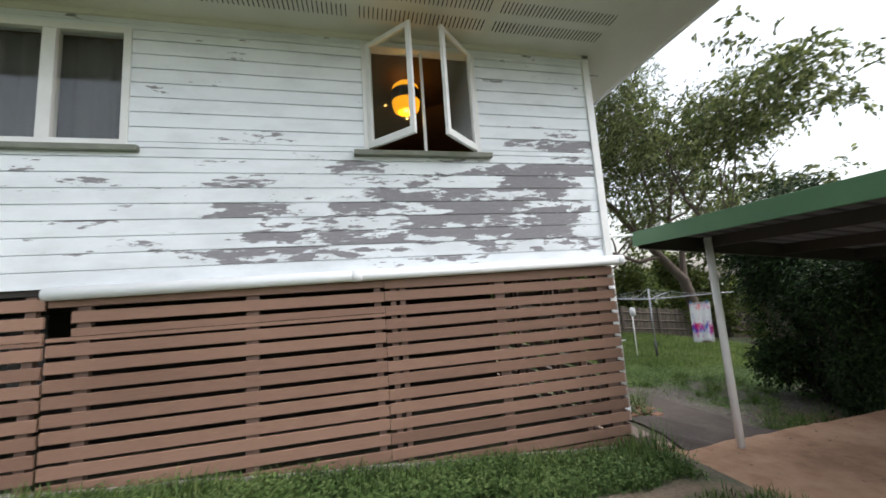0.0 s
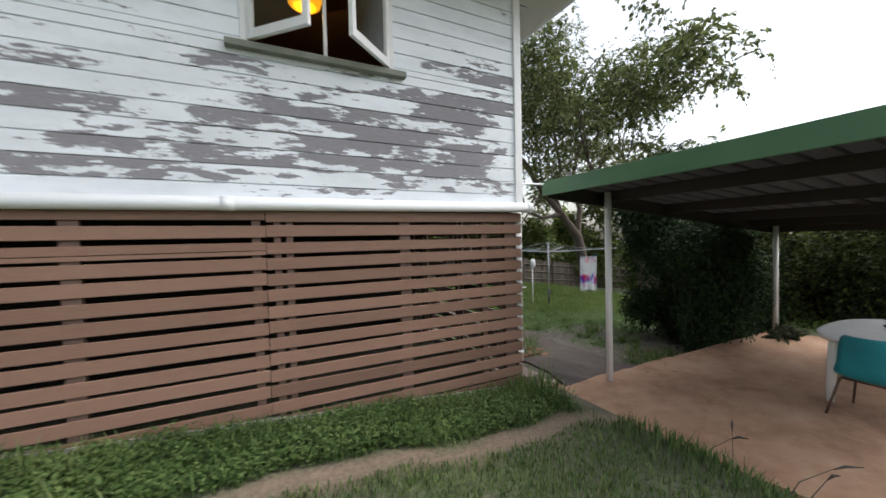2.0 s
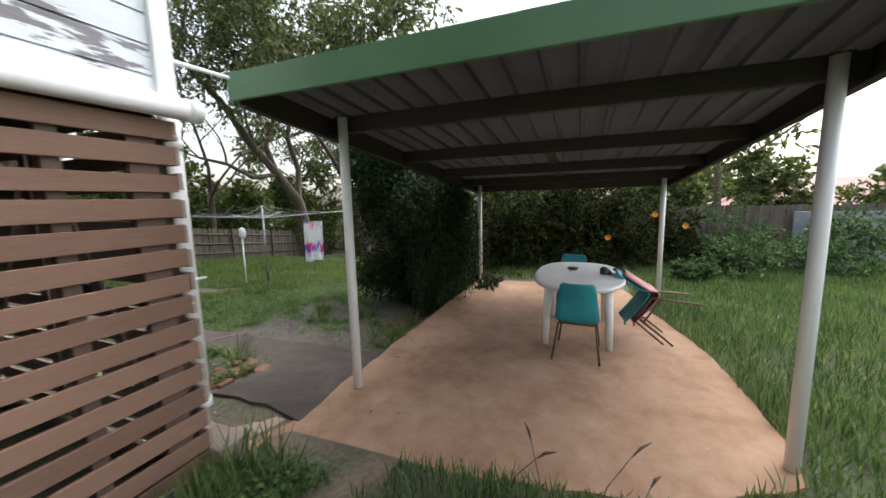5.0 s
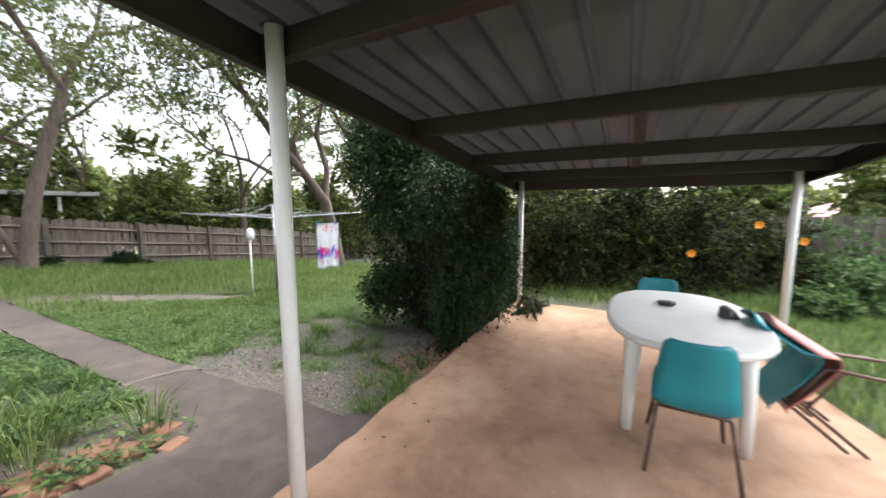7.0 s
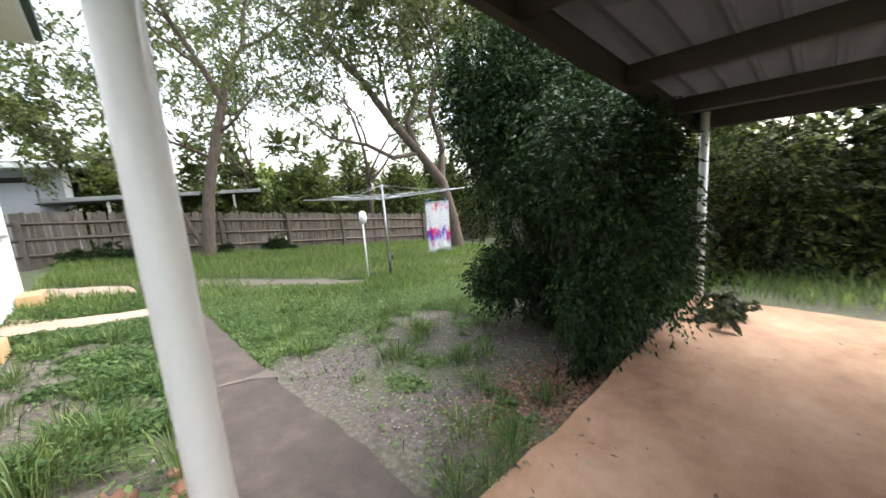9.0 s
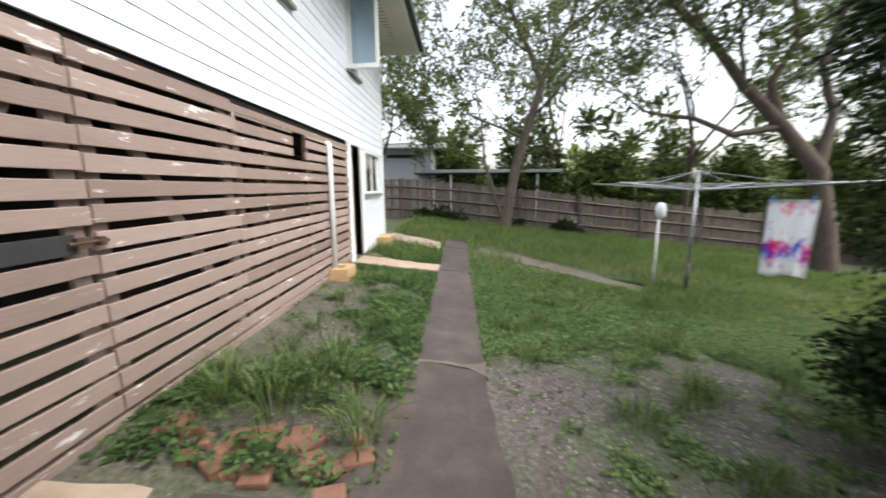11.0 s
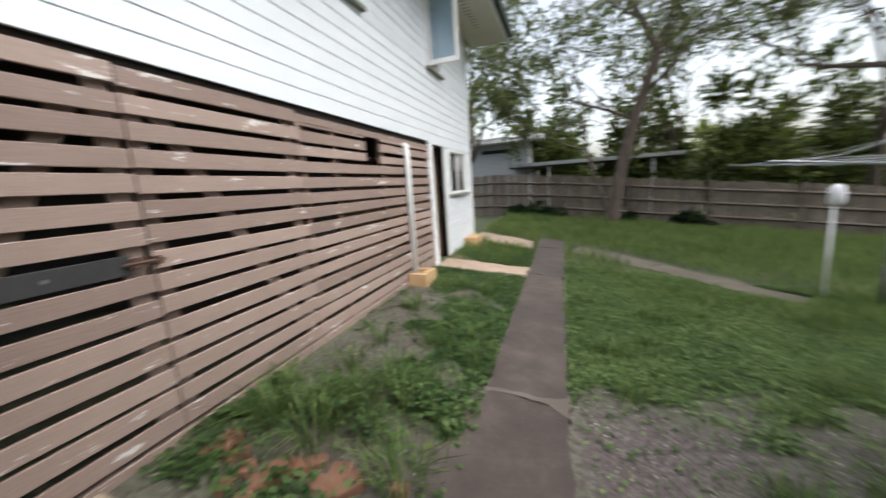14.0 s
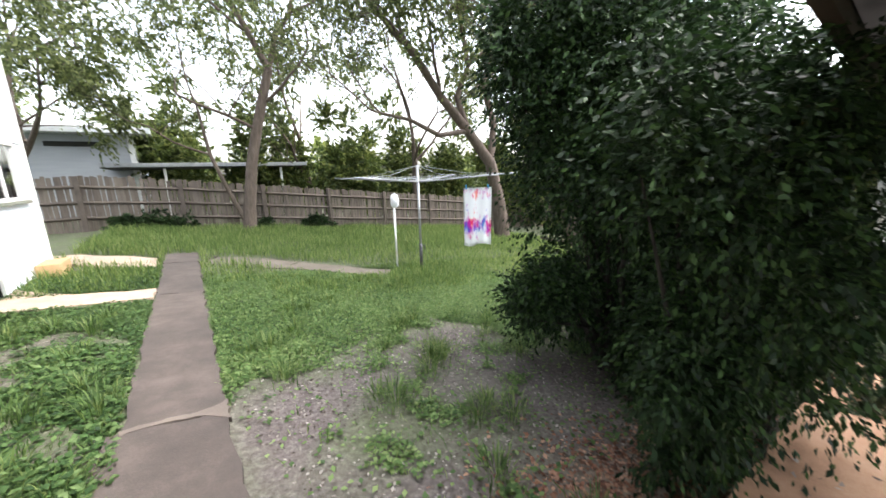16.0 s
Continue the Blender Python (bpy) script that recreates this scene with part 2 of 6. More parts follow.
BATTEN = slat_paint("brown_batten_paint", (0.09, 0.055, 0.04), (0.17, 0.105, 0.08), (0.35, 0.25, 0.2), 0.75)
# timber tone near black: the shade behind the slat gaps is in the colour
SHADE_TIMBER = plain("undercroft_shade_timber", (0.016, 0.013, 0.011), (0.04, 0.032, 0.027), 0.85, 3.0)
PVC = plain("white_pvc_pipe", (0.84, 0.85, 0.87), (0.91, 0.92, 0.93), 0.35, 3.0, relief=0.03)
POST_PAINT = plain("white_post_paint", (0.742, 0.731, 0.721), (0.901, 0.896, 0.885), 0.42, 3.0, (1, 1, 0.5), relief=0.08)
GREEN_FASCIA = plain("green_enamel_steel", (0.050, 0.135, 0.060), (0.085, 0.19, 0.09), 0.4, 2.0, relief=0.05)
# zinc and purlin tones dropped near black to carry the shade under the roof
ROOF_UNDER = plain("weathered_zinc_in_shade", (0.04896, 0.04488, 0.04216), (0.0918, 0.085, 0.08024), 0.6, 2.5, (0.6, 3, 1), 0.1)
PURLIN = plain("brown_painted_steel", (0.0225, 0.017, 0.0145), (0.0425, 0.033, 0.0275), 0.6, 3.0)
SLAB = concrete_material("tan_concrete", (0.184, 0.0966, 0.0552), (0.359, 0.212, 0.131), (0.488, 0.331, 0.23), 0.8)
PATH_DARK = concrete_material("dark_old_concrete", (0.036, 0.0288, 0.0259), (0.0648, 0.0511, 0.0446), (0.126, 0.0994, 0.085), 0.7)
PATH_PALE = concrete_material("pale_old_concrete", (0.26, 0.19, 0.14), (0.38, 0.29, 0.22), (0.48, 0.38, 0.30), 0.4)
PLINTH = concrete_material("grey_plinth_concrete", (0.20, 0.19, 0.17), (0.34, 0.32, 0.29), (0.50, 0.47, 0.43), 0.5)
BRICK = concrete_material("broken_red_brick", (0.104, 0.052, 0.0336), (0.2, 0.096, 0.06), (0.288, 0.168, 0.116), 0.6)
SANDBRICK = concrete_material("tan_brick", (0.36, 0.22, 0.11), (0.48, 0.31, 0.16), (0.56, 0.40, 0.24), 0.4)
SOIL = soil_material()
TABLE_WHITE = plain("white_table_plastic", (0.739, 0.717, 0.683), (0.896, 0.885, 0.862), 0.4, 4.0, relief=0.04)
TEAL = plain("teal_chair_plastic", (0.008, 0.19, 0.24), (0.018, 0.30, 0.35), 0.38, 5.0, relief=0.06, fine=240)
PINK = plain("faded_pink_plastic", (0.46, 0.13, 0.12), (0.60, 0.22, 0.20), 0.45, 5.0)
RUST_STEEL = plain("brown_steel_tube", (0.075, 0.045, 0.035), (0.16, 0.10, 0.075), 0.55, 12.0, metal=0.4)
GALV = plain("galvanised_steel", (0.26, 0.27, 0.28), (0.42, 0.43, 0.44), 0.4, 8.0, metal=0.8)
GREY_STEEL = plain("dull_grey_steel", (0.051, 0.051, 0.054), (0.09, 0.09, 0.093), 0.5, 8.0, metal=0.5)
PALING = plain("weathered_grey_paling", (0.0697, 0.0558, 0.0451), (0.197, 0.164, 0.135), 0.9, 5.0, (3, 3, 0.35), relief=0.4, each=0.5)
PALING_RAIL = plain("weathered_grey_rail", (0.0638, 0.051, 0.0413), (0.143, 0.116, 0.0975), 0.9, 5.0, relief=0.4)
# bark tone near black, so stems sink into the shade of the leaves
BARK_DARK = plain("dark_stem_bark", (0.014, 0.011, 0.009), (0.035, 0.028, 0.023), 0.95, 7.0, (2, 2, 0.5), relief=0.6)
BARK = plain("grey_brown_bark", (0.055, 0.042, 0.034), (0.17, 0.13, 0.105), 0.95, 7.0, (2, 2, 0.5), relief=0.8)
LEAF_TREE = leaf_material("tree_leaf", (0.046, 0.0633, 0.0207), (0.109, 0.138, 0.046), (0.23, 0.259, 0.092), 0.55, 0.65)
LEAF_GUM = leaf_material("gum_leaf", (0.032, 0.045, 0.020), (0.075, 0.095, 0.045), (0.13, 0.15, 0.08), 0.4)
# leaf greens lowered to hold the bush's own inner shade
LEAF_BUSH = leaf_material("glossy_bush_leaf", (0.007, 0.016, 0.005), (0.016, 0.036, 0.011), (0.052, 0.098, 0.026), 0.2, 0.5, 0.2)
# hedge greens darkened; the gloom seen beneath the carport is in the colour
LEAF_HEDGE = leaf_material("hedge_leaf", (0.006, 0.012, 0.003), (0.019, 0.031, 0.007), (0.085, 0.095, 0.018), 0.3, 0.7, 0.2)
LEAF_FAR = leaf_material("far_leaf", (0.038, 0.062, 0.014), (0.105, 0.145, 0.034), (0.23, 0.26, 0.07), 0.5)
RED_LITTER = leaf_material("reddish_dry_leaf", (0.075, 0.034, 0.020), (0.23, 0.105, 0.062), (0.42, 0.26, 0.18), 0.15, 0.8)
PATH_WORN = concrete_material("worn_grey_concrete", (0.0782, 0.0626, 0.053), (0.126, 0.102, 0.0864), (0.19, 0.156, 0.133), 0.6)
PATH_DIRT = concrete_material("trodden_grey_dirt", (0.07, 0.057, 0.043), (0.12, 0.10, 0.077), (0.18, 0.155, 0.125), 0.7)
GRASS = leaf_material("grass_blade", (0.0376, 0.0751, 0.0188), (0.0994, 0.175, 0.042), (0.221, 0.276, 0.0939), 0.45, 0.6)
# lighter copy of GRASS; brightness in the colour makes up for self-shaded blades
GRASS_FAR = leaf_material("brightened_grass_blade", (0.06, 0.105, 0.028), (0.155, 0.235, 0.062), (0.28, 0.33, 0.12), 0.55, 0.65, 0.3)
WEED_PALE = leaf_material("pale_weed_leaf", (0.042, 0.085, 0.026), (0.112, 0.188, 0.056), (0.21, 0.285, 0.105), 0.4, 0.6, 0.3)
WEED = leaf_material("weed_leaf", (0.024, 0.054, 0.017), (0.064, 0.126, 0.034), (0.14, 0.21, 0.075), 0.35, 0.55, 0.3)
LITTER = leaf_material("dry_leaf", (0.04675, 0.03485, 0.02805), (0.1275, 0.1037, 0.0884), (0.357, 0.3272, 0.2975), 0.15, 0.8)
FLOWER = plain("orange_petal", (0.75, 0.22, 0.01), (0.85, 0.36, 0.02), 0.6)
GLASS = glass_material()
SASH_GLASS = sash_material()
ROOM = plain("brown_room_wall", (0.14, 0.078, 0.045), (0.21, 0.125, 0.078), 0.8)
CURTAIN = plain("grey_net_curtain", (0.085, 0.082, 0.08), (0.14, 0.135, 0.13), 0.9, 8.0, (6, 6, 0.3), relief=0.5)
LAMP_GLOW = glow_material("yellow_lamp_shade", (1.0, 0.40, 0.012), 0.75)
LAMP_DARK = plain("dark_lamp_band", (0.02, 0.015, 0.01), (0.04, 0.03, 0.02), 0.6)
ROOF_DARK = plain("dark_green_gutter", (0.022, 0.040, 0.036), (0.045, 0.070, 0.062), 0.4)
NEIGHBOUR_WALL = plain("grey_blue_cladding", (0.30, 0.32, 0.35), (0.36, 0.38, 0.41), 0.7, 1.0, (1, 1, 8))
NEIGHBOUR_ROOF = plain("pale_roof_sheet", (0.62, 0.64, 0.66), (0.72, 0.74, 0.76), 0.5)
RED_ROOF = plain("faded_red_roof_sheet", (0.36, 0.16, 0.15), (0.50, 0.27, 0.26), 0.6)
CREAM_WALL = plain("cream_rendered_wall", (0.56, 0.50, 0.40), (0.68, 0.62, 0.52), 0.8)
TOWEL = towel_material()
BAG = plain("white_cotton_bag", (0.68, 0.68, 0.70), (0.82, 0.82, 0.83), 0.9, 20)
BLUE_PEG = plain("blue_plastic", (0.02, 0.22, 0.50), (0.03, 0.32, 0.62), 0.4)
ROPE = plain("grey_line_wire", (0.30, 0.32, 0.34), (0.42, 0.44, 0.46), 0.5)
DARK_CLUTTER = plain("dark_plastic", (0.02, 0.02, 0.02), (0.05, 0.05, 0.05), 0.5)
STEEL_SHED = plain("blue_grey_steel_fence", (0.22, 0.25, 0.28), (0.32, 0.35, 0.38), 0.6)


# ---- building helpers ----
def part(name, bm, mat, parent=None, label="", smooth=False):
    """Links a bmesh as one mesh object, under a thing or a part."""
    me = bpy.data.meshes.new(name)
    bm.to_mesh(me)
    bm.free()
    if smooth:
        me.shade_smooth()
    me.materials.append(mat)
    ob = new(name, me)
    ob.parent = parent
    if label:
        ob["label"] = label
    return ob


def thing(name, label, category, at=(0, 0, 0), group="", kind="", rz=0.0):
    ob = new(name)
    ob.empty_display_size = 0.1
    ob.matrix_basis = pose(*at, 0, 0, rz)
    return tagged(ob, label, category, group, kind)


def box(bm, a, b, bevel=0.0):
    """A box between two corners."""
    (x0, y0, z0), (x1, y1, z1) = a, b
    r = bmesh.ops.create_cube(bm, size=1.0, matrix=Matrix.Translation(((x0 + x1) / 2, (y0 + y1) / 2, (z0 + z1) / 2)) @ Matrix.Diagonal((abs(x1 - x0), abs(y1 - y0), abs(z1 - z0), 1)))
    if bevel:
        edges = list({e for v in r["verts"] for e in v.link_edges})
        bmesh.ops.bevel(bm, geom=edges, offset=bevel, segments=2, affect="EDGES", profile=0.6)
    return bm


def boxed(a, b, bevel=0.0):
    return box(bmesh.new(), a, b, bevel)


def tube(bm, pts, radii, n=8, cap=True):
    """A tube through points, with a radius at each."""
    rings, pts = [], [Vector(p) for p in pts]
    side = None
    for i, p in enumerate(pts):
        d = (pts[min(i + 1, len(pts) - 1)] - pts[max(i - 1, 0)]).normalized()
        ref = Vector((0, 0, 1)) if abs(d.z) < 0.9 else Vector((1, 0, 0))
        side = d.cross(ref).normalized() if side is None else (side - d * side.dot(d)).normalized()
        up = side.cross(d)
        r = radii[i] if isinstance(radii, (list, tuple)) else radii
        rings.append([bm.verts.new(p + (side * math.cos(a) + up * math.sin(a)) * r) for a in (2 * math.pi * k / n for k in range(n))])
    for a, b in zip(rings, rings[1:]):
        for k in range(n):
            bm.faces.new((a[k], a[(k + 1) % n], b[(k + 1) % n], b[k]))
    if cap:
        bm.faces.new(rings[0])
        bm.faces.new(rings[-1][::-1])
    bmesh.ops.recalc_face_normals(bm, faces=bm.faces)
    return bm


def tubed(pts, radii, n=8):
    return tube(bmesh.new(), pts, radii, n)


def raw_mesh(name, verts, faces, mat, parent=None, smooth=False):
    """One mesh from arrays of corners and of quads or triangles."""
    me = bpy.data.meshes.new(name)
    k = faces.shape[1]
    me.vertices.add(len(verts))
    me.vertices.foreach_set("co", np.asarray(verts, np.float32).ravel())
    me.loops.add(faces.size)
    me.loops.foreach_set("vertex_index", np.asarray(faces, np.int32).ravel())
    me.polygons.add(len(faces))
    me.polygons.foreach_set("loop_start", np.arange(0, faces.size, k, dtype=np.int32))
    me.update(calc_edges=True)
    me.validate()
    if smooth:
        me.shade_smooth()
    me.materials.append(mat)
    ob = new(name, me)
    ob.parent = parent
    return ob


def leaves(name, centres, size, mat, parent=None, slim=0.5, droop=0.0, seed=1, along=None):
    """Many small leaves, each a folded diamond of its own."""
    rng = np.random.default_rng(seed)
    c = np.asarray(centres, float)
    n = len(c)
    d = rng.normal(size=(n, 3))
    d[:, 2] = d[:, 2] * 0.6 - droop
    if along is not None:
        d = along + d * 0.45
    d /= np.linalg.norm(d, axis=1)[:, None]
    s = np.cross(d, rng.normal(size=(n, 3)))
    s /= np.linalg.norm(s, axis=1)[:, None]
    ln = (size * rng.uniform(0.6, 1.4, n))[:, None]
    up = np.cross(d, s) * ln * 0.12
    v = np.stack([c - d * ln / 2, c + s * ln * slim / 2 + up, c + d * ln / 2, c - s * ln * slim / 2 + up], 1).reshape(-1, 3)
    f = np.arange(4 * n).reshape(-1, 4)
    return raw_mesh(name, v, f, mat, parent)


# ---- the lie of the land ----
def smooth(a, b, x):
    t = np.clip((x - a) / (b - a), 0, 1)
    return t * t * (3 - 2 * t)


def wave(x, y, s=1.0, k=0.0):
    return (np.sin(1.7 * x * s + 0.9 * y * s + k) + np.sin(-1.1 * x * s + 2.3 * y * s + 1.3 + k) + np.sin(3.7 * x * s - 2.9 * y * s + 0.7 * k)) / 3


LATTICE = np.random.default_rng(404).uniform(0, 1, (128, 128))


def mottle(x, y, s=1.0, k=0, octaves=3):
    """Uneven noise over the plan, 0 to 1, about 1/s metres across."""
    total, weight = 0.0, 0.0
    for o in range(octaves):
        u, v = np.asarray(x, float) * s * 2 ** o + 17.3 * k + 5.1 * o, np.asarray(y, float) * s * 2 ** o + 31.7 * k + 9.7 * o
        u, v = u * 0.83 + v * 0.56, v * 0.83 - u * 0.56
        i, j = np.floor(u).astype(int), np.floor(v).astype(int)
        fu, fv = u - i, v - j
        fu, fv = fu * fu * (3 - 2 * fu), fv * fv * (3 - 2 * fv)
        at = lambda a, b: LATTICE[(i + a) % 128, (j + b) % 128]
        n = (at(0, 0) * (1 - fu) + at(1, 0) * fu) * (1 - fv) + (at(0, 1) * (1 - fu) + at(1, 1) * fu) * fv
        total, weight = total + n * 0.55 ** o, weight + 0.55 ** o
    return total / weight


def ground_z(x, y):
    """Height of the yard: it falls from the front of the house to the carport, and on towards the back fence."""
    x, y = np.asarray(x, float), np.asarray(y, float)
    bank = 0.085 * (2.75 - np.clip(x, -7, 2.75)) + 0.10
    z = bank * (1 - smooth(2.7, 3.4, x)) - 0.035 * smooth(2.7, 3.4, x)
    z = z - 0.05 * np.clip(x - 8.8, 0, 14)
    yard = 0.11 - 0.105 * np.clip(x - 2.7, 0, 20)
    back = smooth(3.38, 3.75, y)
    z = z * (1 - back) + yard * back
    off = smooth(0, 0.4, np.abs(y - 1.8) - 1.6) * smooth(0.1, 0.5, np.abs(x - 4.3))
    return z + 0.018 * wave(x, y, 1.6) * off


def axis_points(a, b, step, far):
    mid = np.arange(a, b, step)
    out = step * 1.3 ** np.arange(1, 40)
    out = np.cumsum(out)
    out = out[out < far]
    return np.concatenate([a - out[::-1], mid, b + out])


def growth(x, y):
    """How thickly the yard is grown over, 0 to 1."""
    g = 0.72 + 0.95 * (mottle(x, y, 1.5, 2) - 0.5) + 0.34 * smooth(5.6, 6.9, y) + 0.2 * smooth(8.4, 9.6, y)
    g = g + 0.4 * (1 - smooth(0.2, 0.8, y)) + 0.3 * (1 - smooth(2.6, 3.3, x)) * (1 - smooth(3.2, 3.6, y))
    bare = 0.42 * np.exp(-(((x - 5.2) / 0.8) ** 2 + ((y - 4.9) / 0.9) ** 2)) + 0.62 * np.exp(-(((x - 7.0) / 1.2) ** 2 + ((y - 4.2) / 0.6) ** 2))
    bare = bare + 0.6 * np.exp(-(((x - 2.85) / 0.5) ** 2 + ((y - 6.8) / 1.5) ** 2)) + 0.4 * np.exp(-(((x - 6.6) / 0.55) ** 2 + ((y - 5.9) / 0.35) ** 2))
    return np.clip(g - bare, 0, 1)


def sand_strip(x, y):
    line = 2.52 + 0.06 * np.sin(3.1 * x) + 0.03 * np.sin(7.7 * x + 1)
    s = np.exp(-(((y - line) / 0.12) ** 2) ** 2) * smooth(-1.6, 0.0, x) * (1 - smooth(3.0, 3.3, x))
    s2 = np.exp(-((((x - 2.95) / 0.28) ** 2 + ((y - 3.35) / 0.45) ** 2))) 
    red = 0.9 * np.exp(-(((x - 6.25) / 0.75) ** 2 + ((y - 3.75) / 0.33) ** 2))
    s2 = np.maximum(s2, red * smooth(3.38, 3.42, y))
    return np.clip(np.maximum(s, s2) + 0.25 * wave(x, y, 5.0) * s, 0, 1)


gx, gy = axis_points(-5, 13, 0.13, 260), axis_points(-3, 19, 0.13, 260)
mx_, my_ = np.meshgrid(gx, gy, indexing="ij")
mz_ = ground_z(mx_, my_)
ids = np.arange(mx_.size).reshape(mx_.shape)
quads = np.stack([ids[:-1, :-1], ids[1:, :-1], ids[1:, 1:], ids[:-1, 1:]], -1).reshape(-1, 4)
ground = raw_mesh("ground", np.stack([mx_, my_, mz_], -1).reshape(-1, 3), quads, SOIL, smooth=True)
tagged(ground, "uneven yard of reddish soil, leaf litter and low weeds", "ground", kind="structure")
for nm, fn in (("growth", growth), ("sand", sand_strip)):
    ground.data.attributes.new(nm, "FLOAT", "POINT").data.foreach_set("value", fn(mx_, my_).astype(np.float32).ravel())


def slab(name, outline, top, thick, mat, parent=None):
    """A poured slab on an outline; top gives its height at each corner."""
    bm = bmesh.new()
    upper = [bm.verts.new((x, y, top(x, y))) for x, y in outline]
    lower = [bm.verts.new((x, y, top(x, y) - thick)) for x, y in outline]
    bm.faces.new(upper)
    bm.faces.new(lower[::-1])
    n = len(outline)
    for i in range(n):
        bm.faces.new((upper[i], lower[i], lower[(i + 1) % n], upper[(i + 1) % n]))
    bmesh.ops.recalc_face_normals(bm, faces=bm.faces)
    bmesh.ops.triangulate(bm, faces=[f for f in bm.faces if len(f.verts) > 4])
    return part(name, bm, mat, parent)


def ragged(pts, step=0.12, amount=0.02, seed=1):
    """An outline with its edges worn uneven."""
    rng, out = random.Random(seed), []
    for (x0, y0), (x1, y1) in zip(pts, pts[1:] + pts[:1]):
        n = max(1, int(math.hypot(x1 - x0, y1 - y0) / step))
        for i in range(n):
            k = amount if i else amount * 0.3
            out.append((x0 + (x1 - x0) * i / n + rng.uniform(-k, k), y0 + (y1 - y0) * i / n + rng.uniform(-k, k)))
    return out


slab_edge = [(2.60, 3.40), (3.24, 3.42), (8.45, 3.38), (8.40, 0.75), (7.9, 0.62), (7.1, 0.50), (6.4, 0.33), (5.6, 0.16), (4.8, 0.12), (4.1, 0.11), (3.72, 0.2), (3.42, 0.75), (3.3, 1.2), (3.17, 2.0), (3.0, 2.5), (2.75, 2.7)]
tagged(slab("pavement_carport", ragged(slab_edge, 0.15, 0.018, 3), lambda x, y: 0.16 * float(1 - smooth(2.6, 3.3, x)) * float(smooth(2.9, 3.4, y)), 0.75, SLAB), "stained tan concrete slab under the carport", "paving", kind="structure")
tagged(slab("pavement_gate", ragged([(2.60, 3.43), (2.60, 4.24), (3.14, 4.30), (3.23, 3.46)], 0.15, 0.02, 4), lambda x, y: 0.15 * float(1 - smooth(2.6, 3.4, x)) + 0.005, 0.3, PATH_PALE), "pale worn concrete apron at the gate", "paving", kind="structure")
path = thing("path", "old dark concrete path with cracks and broken edges", "path", kind="structure")
on_ground = lambda x, y: float(ground_z(x, y)) + 0.03
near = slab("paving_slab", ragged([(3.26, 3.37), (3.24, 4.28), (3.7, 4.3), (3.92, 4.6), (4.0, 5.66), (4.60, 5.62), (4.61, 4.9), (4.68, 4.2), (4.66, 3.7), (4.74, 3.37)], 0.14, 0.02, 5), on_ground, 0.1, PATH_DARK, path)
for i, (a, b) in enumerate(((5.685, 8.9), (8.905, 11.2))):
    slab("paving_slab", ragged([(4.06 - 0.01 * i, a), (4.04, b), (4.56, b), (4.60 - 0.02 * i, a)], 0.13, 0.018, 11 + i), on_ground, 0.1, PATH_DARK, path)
bend = [(4.75, 11.45), (5.3, 11.15), (6.05, 10.45), (6.85, 9.65), (7.55, 9.05)]
slab("paving_slab", ragged([(4.03, 11.22), (3.9, 12.2), (4.5, 12.35), (4.9, 11.85), (4.62, 11.1), (4.55, 11.22)], 0.13, 0.03, 19), on_ground, 0.1, PATH_DARK, path)
for i, ((x0, y0), (x1, y1)) in enumerate(zip(bend, bend[1:])):
    d = Vector((x1 - x0, y1 - y0)).normalized() * (0.40 - 0.05 * i)
    slab("paving_slab", ragged([(x0 - d.y, y0 + d.x), (x0 + d.y, y0 - d.x), (x1 + d.y, y1 - d.x), (x1 - d.y, y1 + d.x)], 0.13, 0.035, 21 + i), lambda x, y: float(ground_z(x, y)) + 0.012, 0.08, PATH_DIRT, path)
slab("mended_crack", ragged([(4.06, 5.63), (4.2, 5.66), (4.42, 5.645), (4.50, 5.60), (4.61, 5.50), (4.61, 5.76), (4.52, 5.70), (4.40, 5.69), (4.2, 5.70), (4.05, 5.68)], 0.04, 0.014, 41), lambda x, y: float(ground_z(x, y)) + 0.034, 0.05, PATH_WORN, path)
tagged(slab("pavement_doorway", ragged([(2.62, 8.72), (2.62, 9.75), (3.2, 9.3), (4.03, 9.28), (4.03, 8.78), (3.0, 8.68)], 0.14, 0.02, 31), lambda x, y: float(ground_z(x, y)) + 0.035, 0.12, PATH_PALE), "pale concrete landing at the side doorway", "paving", kind="structure")
tagged(slab("pavement_back", ragged([(1.9, 12.2), (1.7, 13.2), (3.3, 12.2), (3.92, 11.8), (3.99, 10.9), (3.5, 11.0)], 0.14, 0.02, 33), on_ground, 0.12, PATH_PALE), "pale concrete strip behind the house", "paving", kind="structure")


# ---- house ----
XW, YW, ZB, ZT = 2.55, 3.34, 2.12, 4.56
YEND, XEND = 11.55, -9.0
house_label = "painted weatherboard upper wall"


def cut(u0, u1, v0, v1, holes):
    """The parts of the strip u0..u1, v0..v1 that lie outside the holes."""
    out, levels = [], sorted({v0, v1, *(v for h in holes for v in h[2:] if v0 < v < v1)})
    for a, b in zip(levels, levels[1:]):
        if b - a < 0.012:
            continue
        spans = [(u0, u1)]
        for h0, h1, g0, g1 in holes:
            if g0 < (a + b) / 2 < g1:
                spans = [s for p, q in spans for s in ((p, min(q, h0)), (max(p, h1), q)) if s[1] - s[0] > 0.02]
        out += [(p, q, a, b) for p, q in spans]
    return out


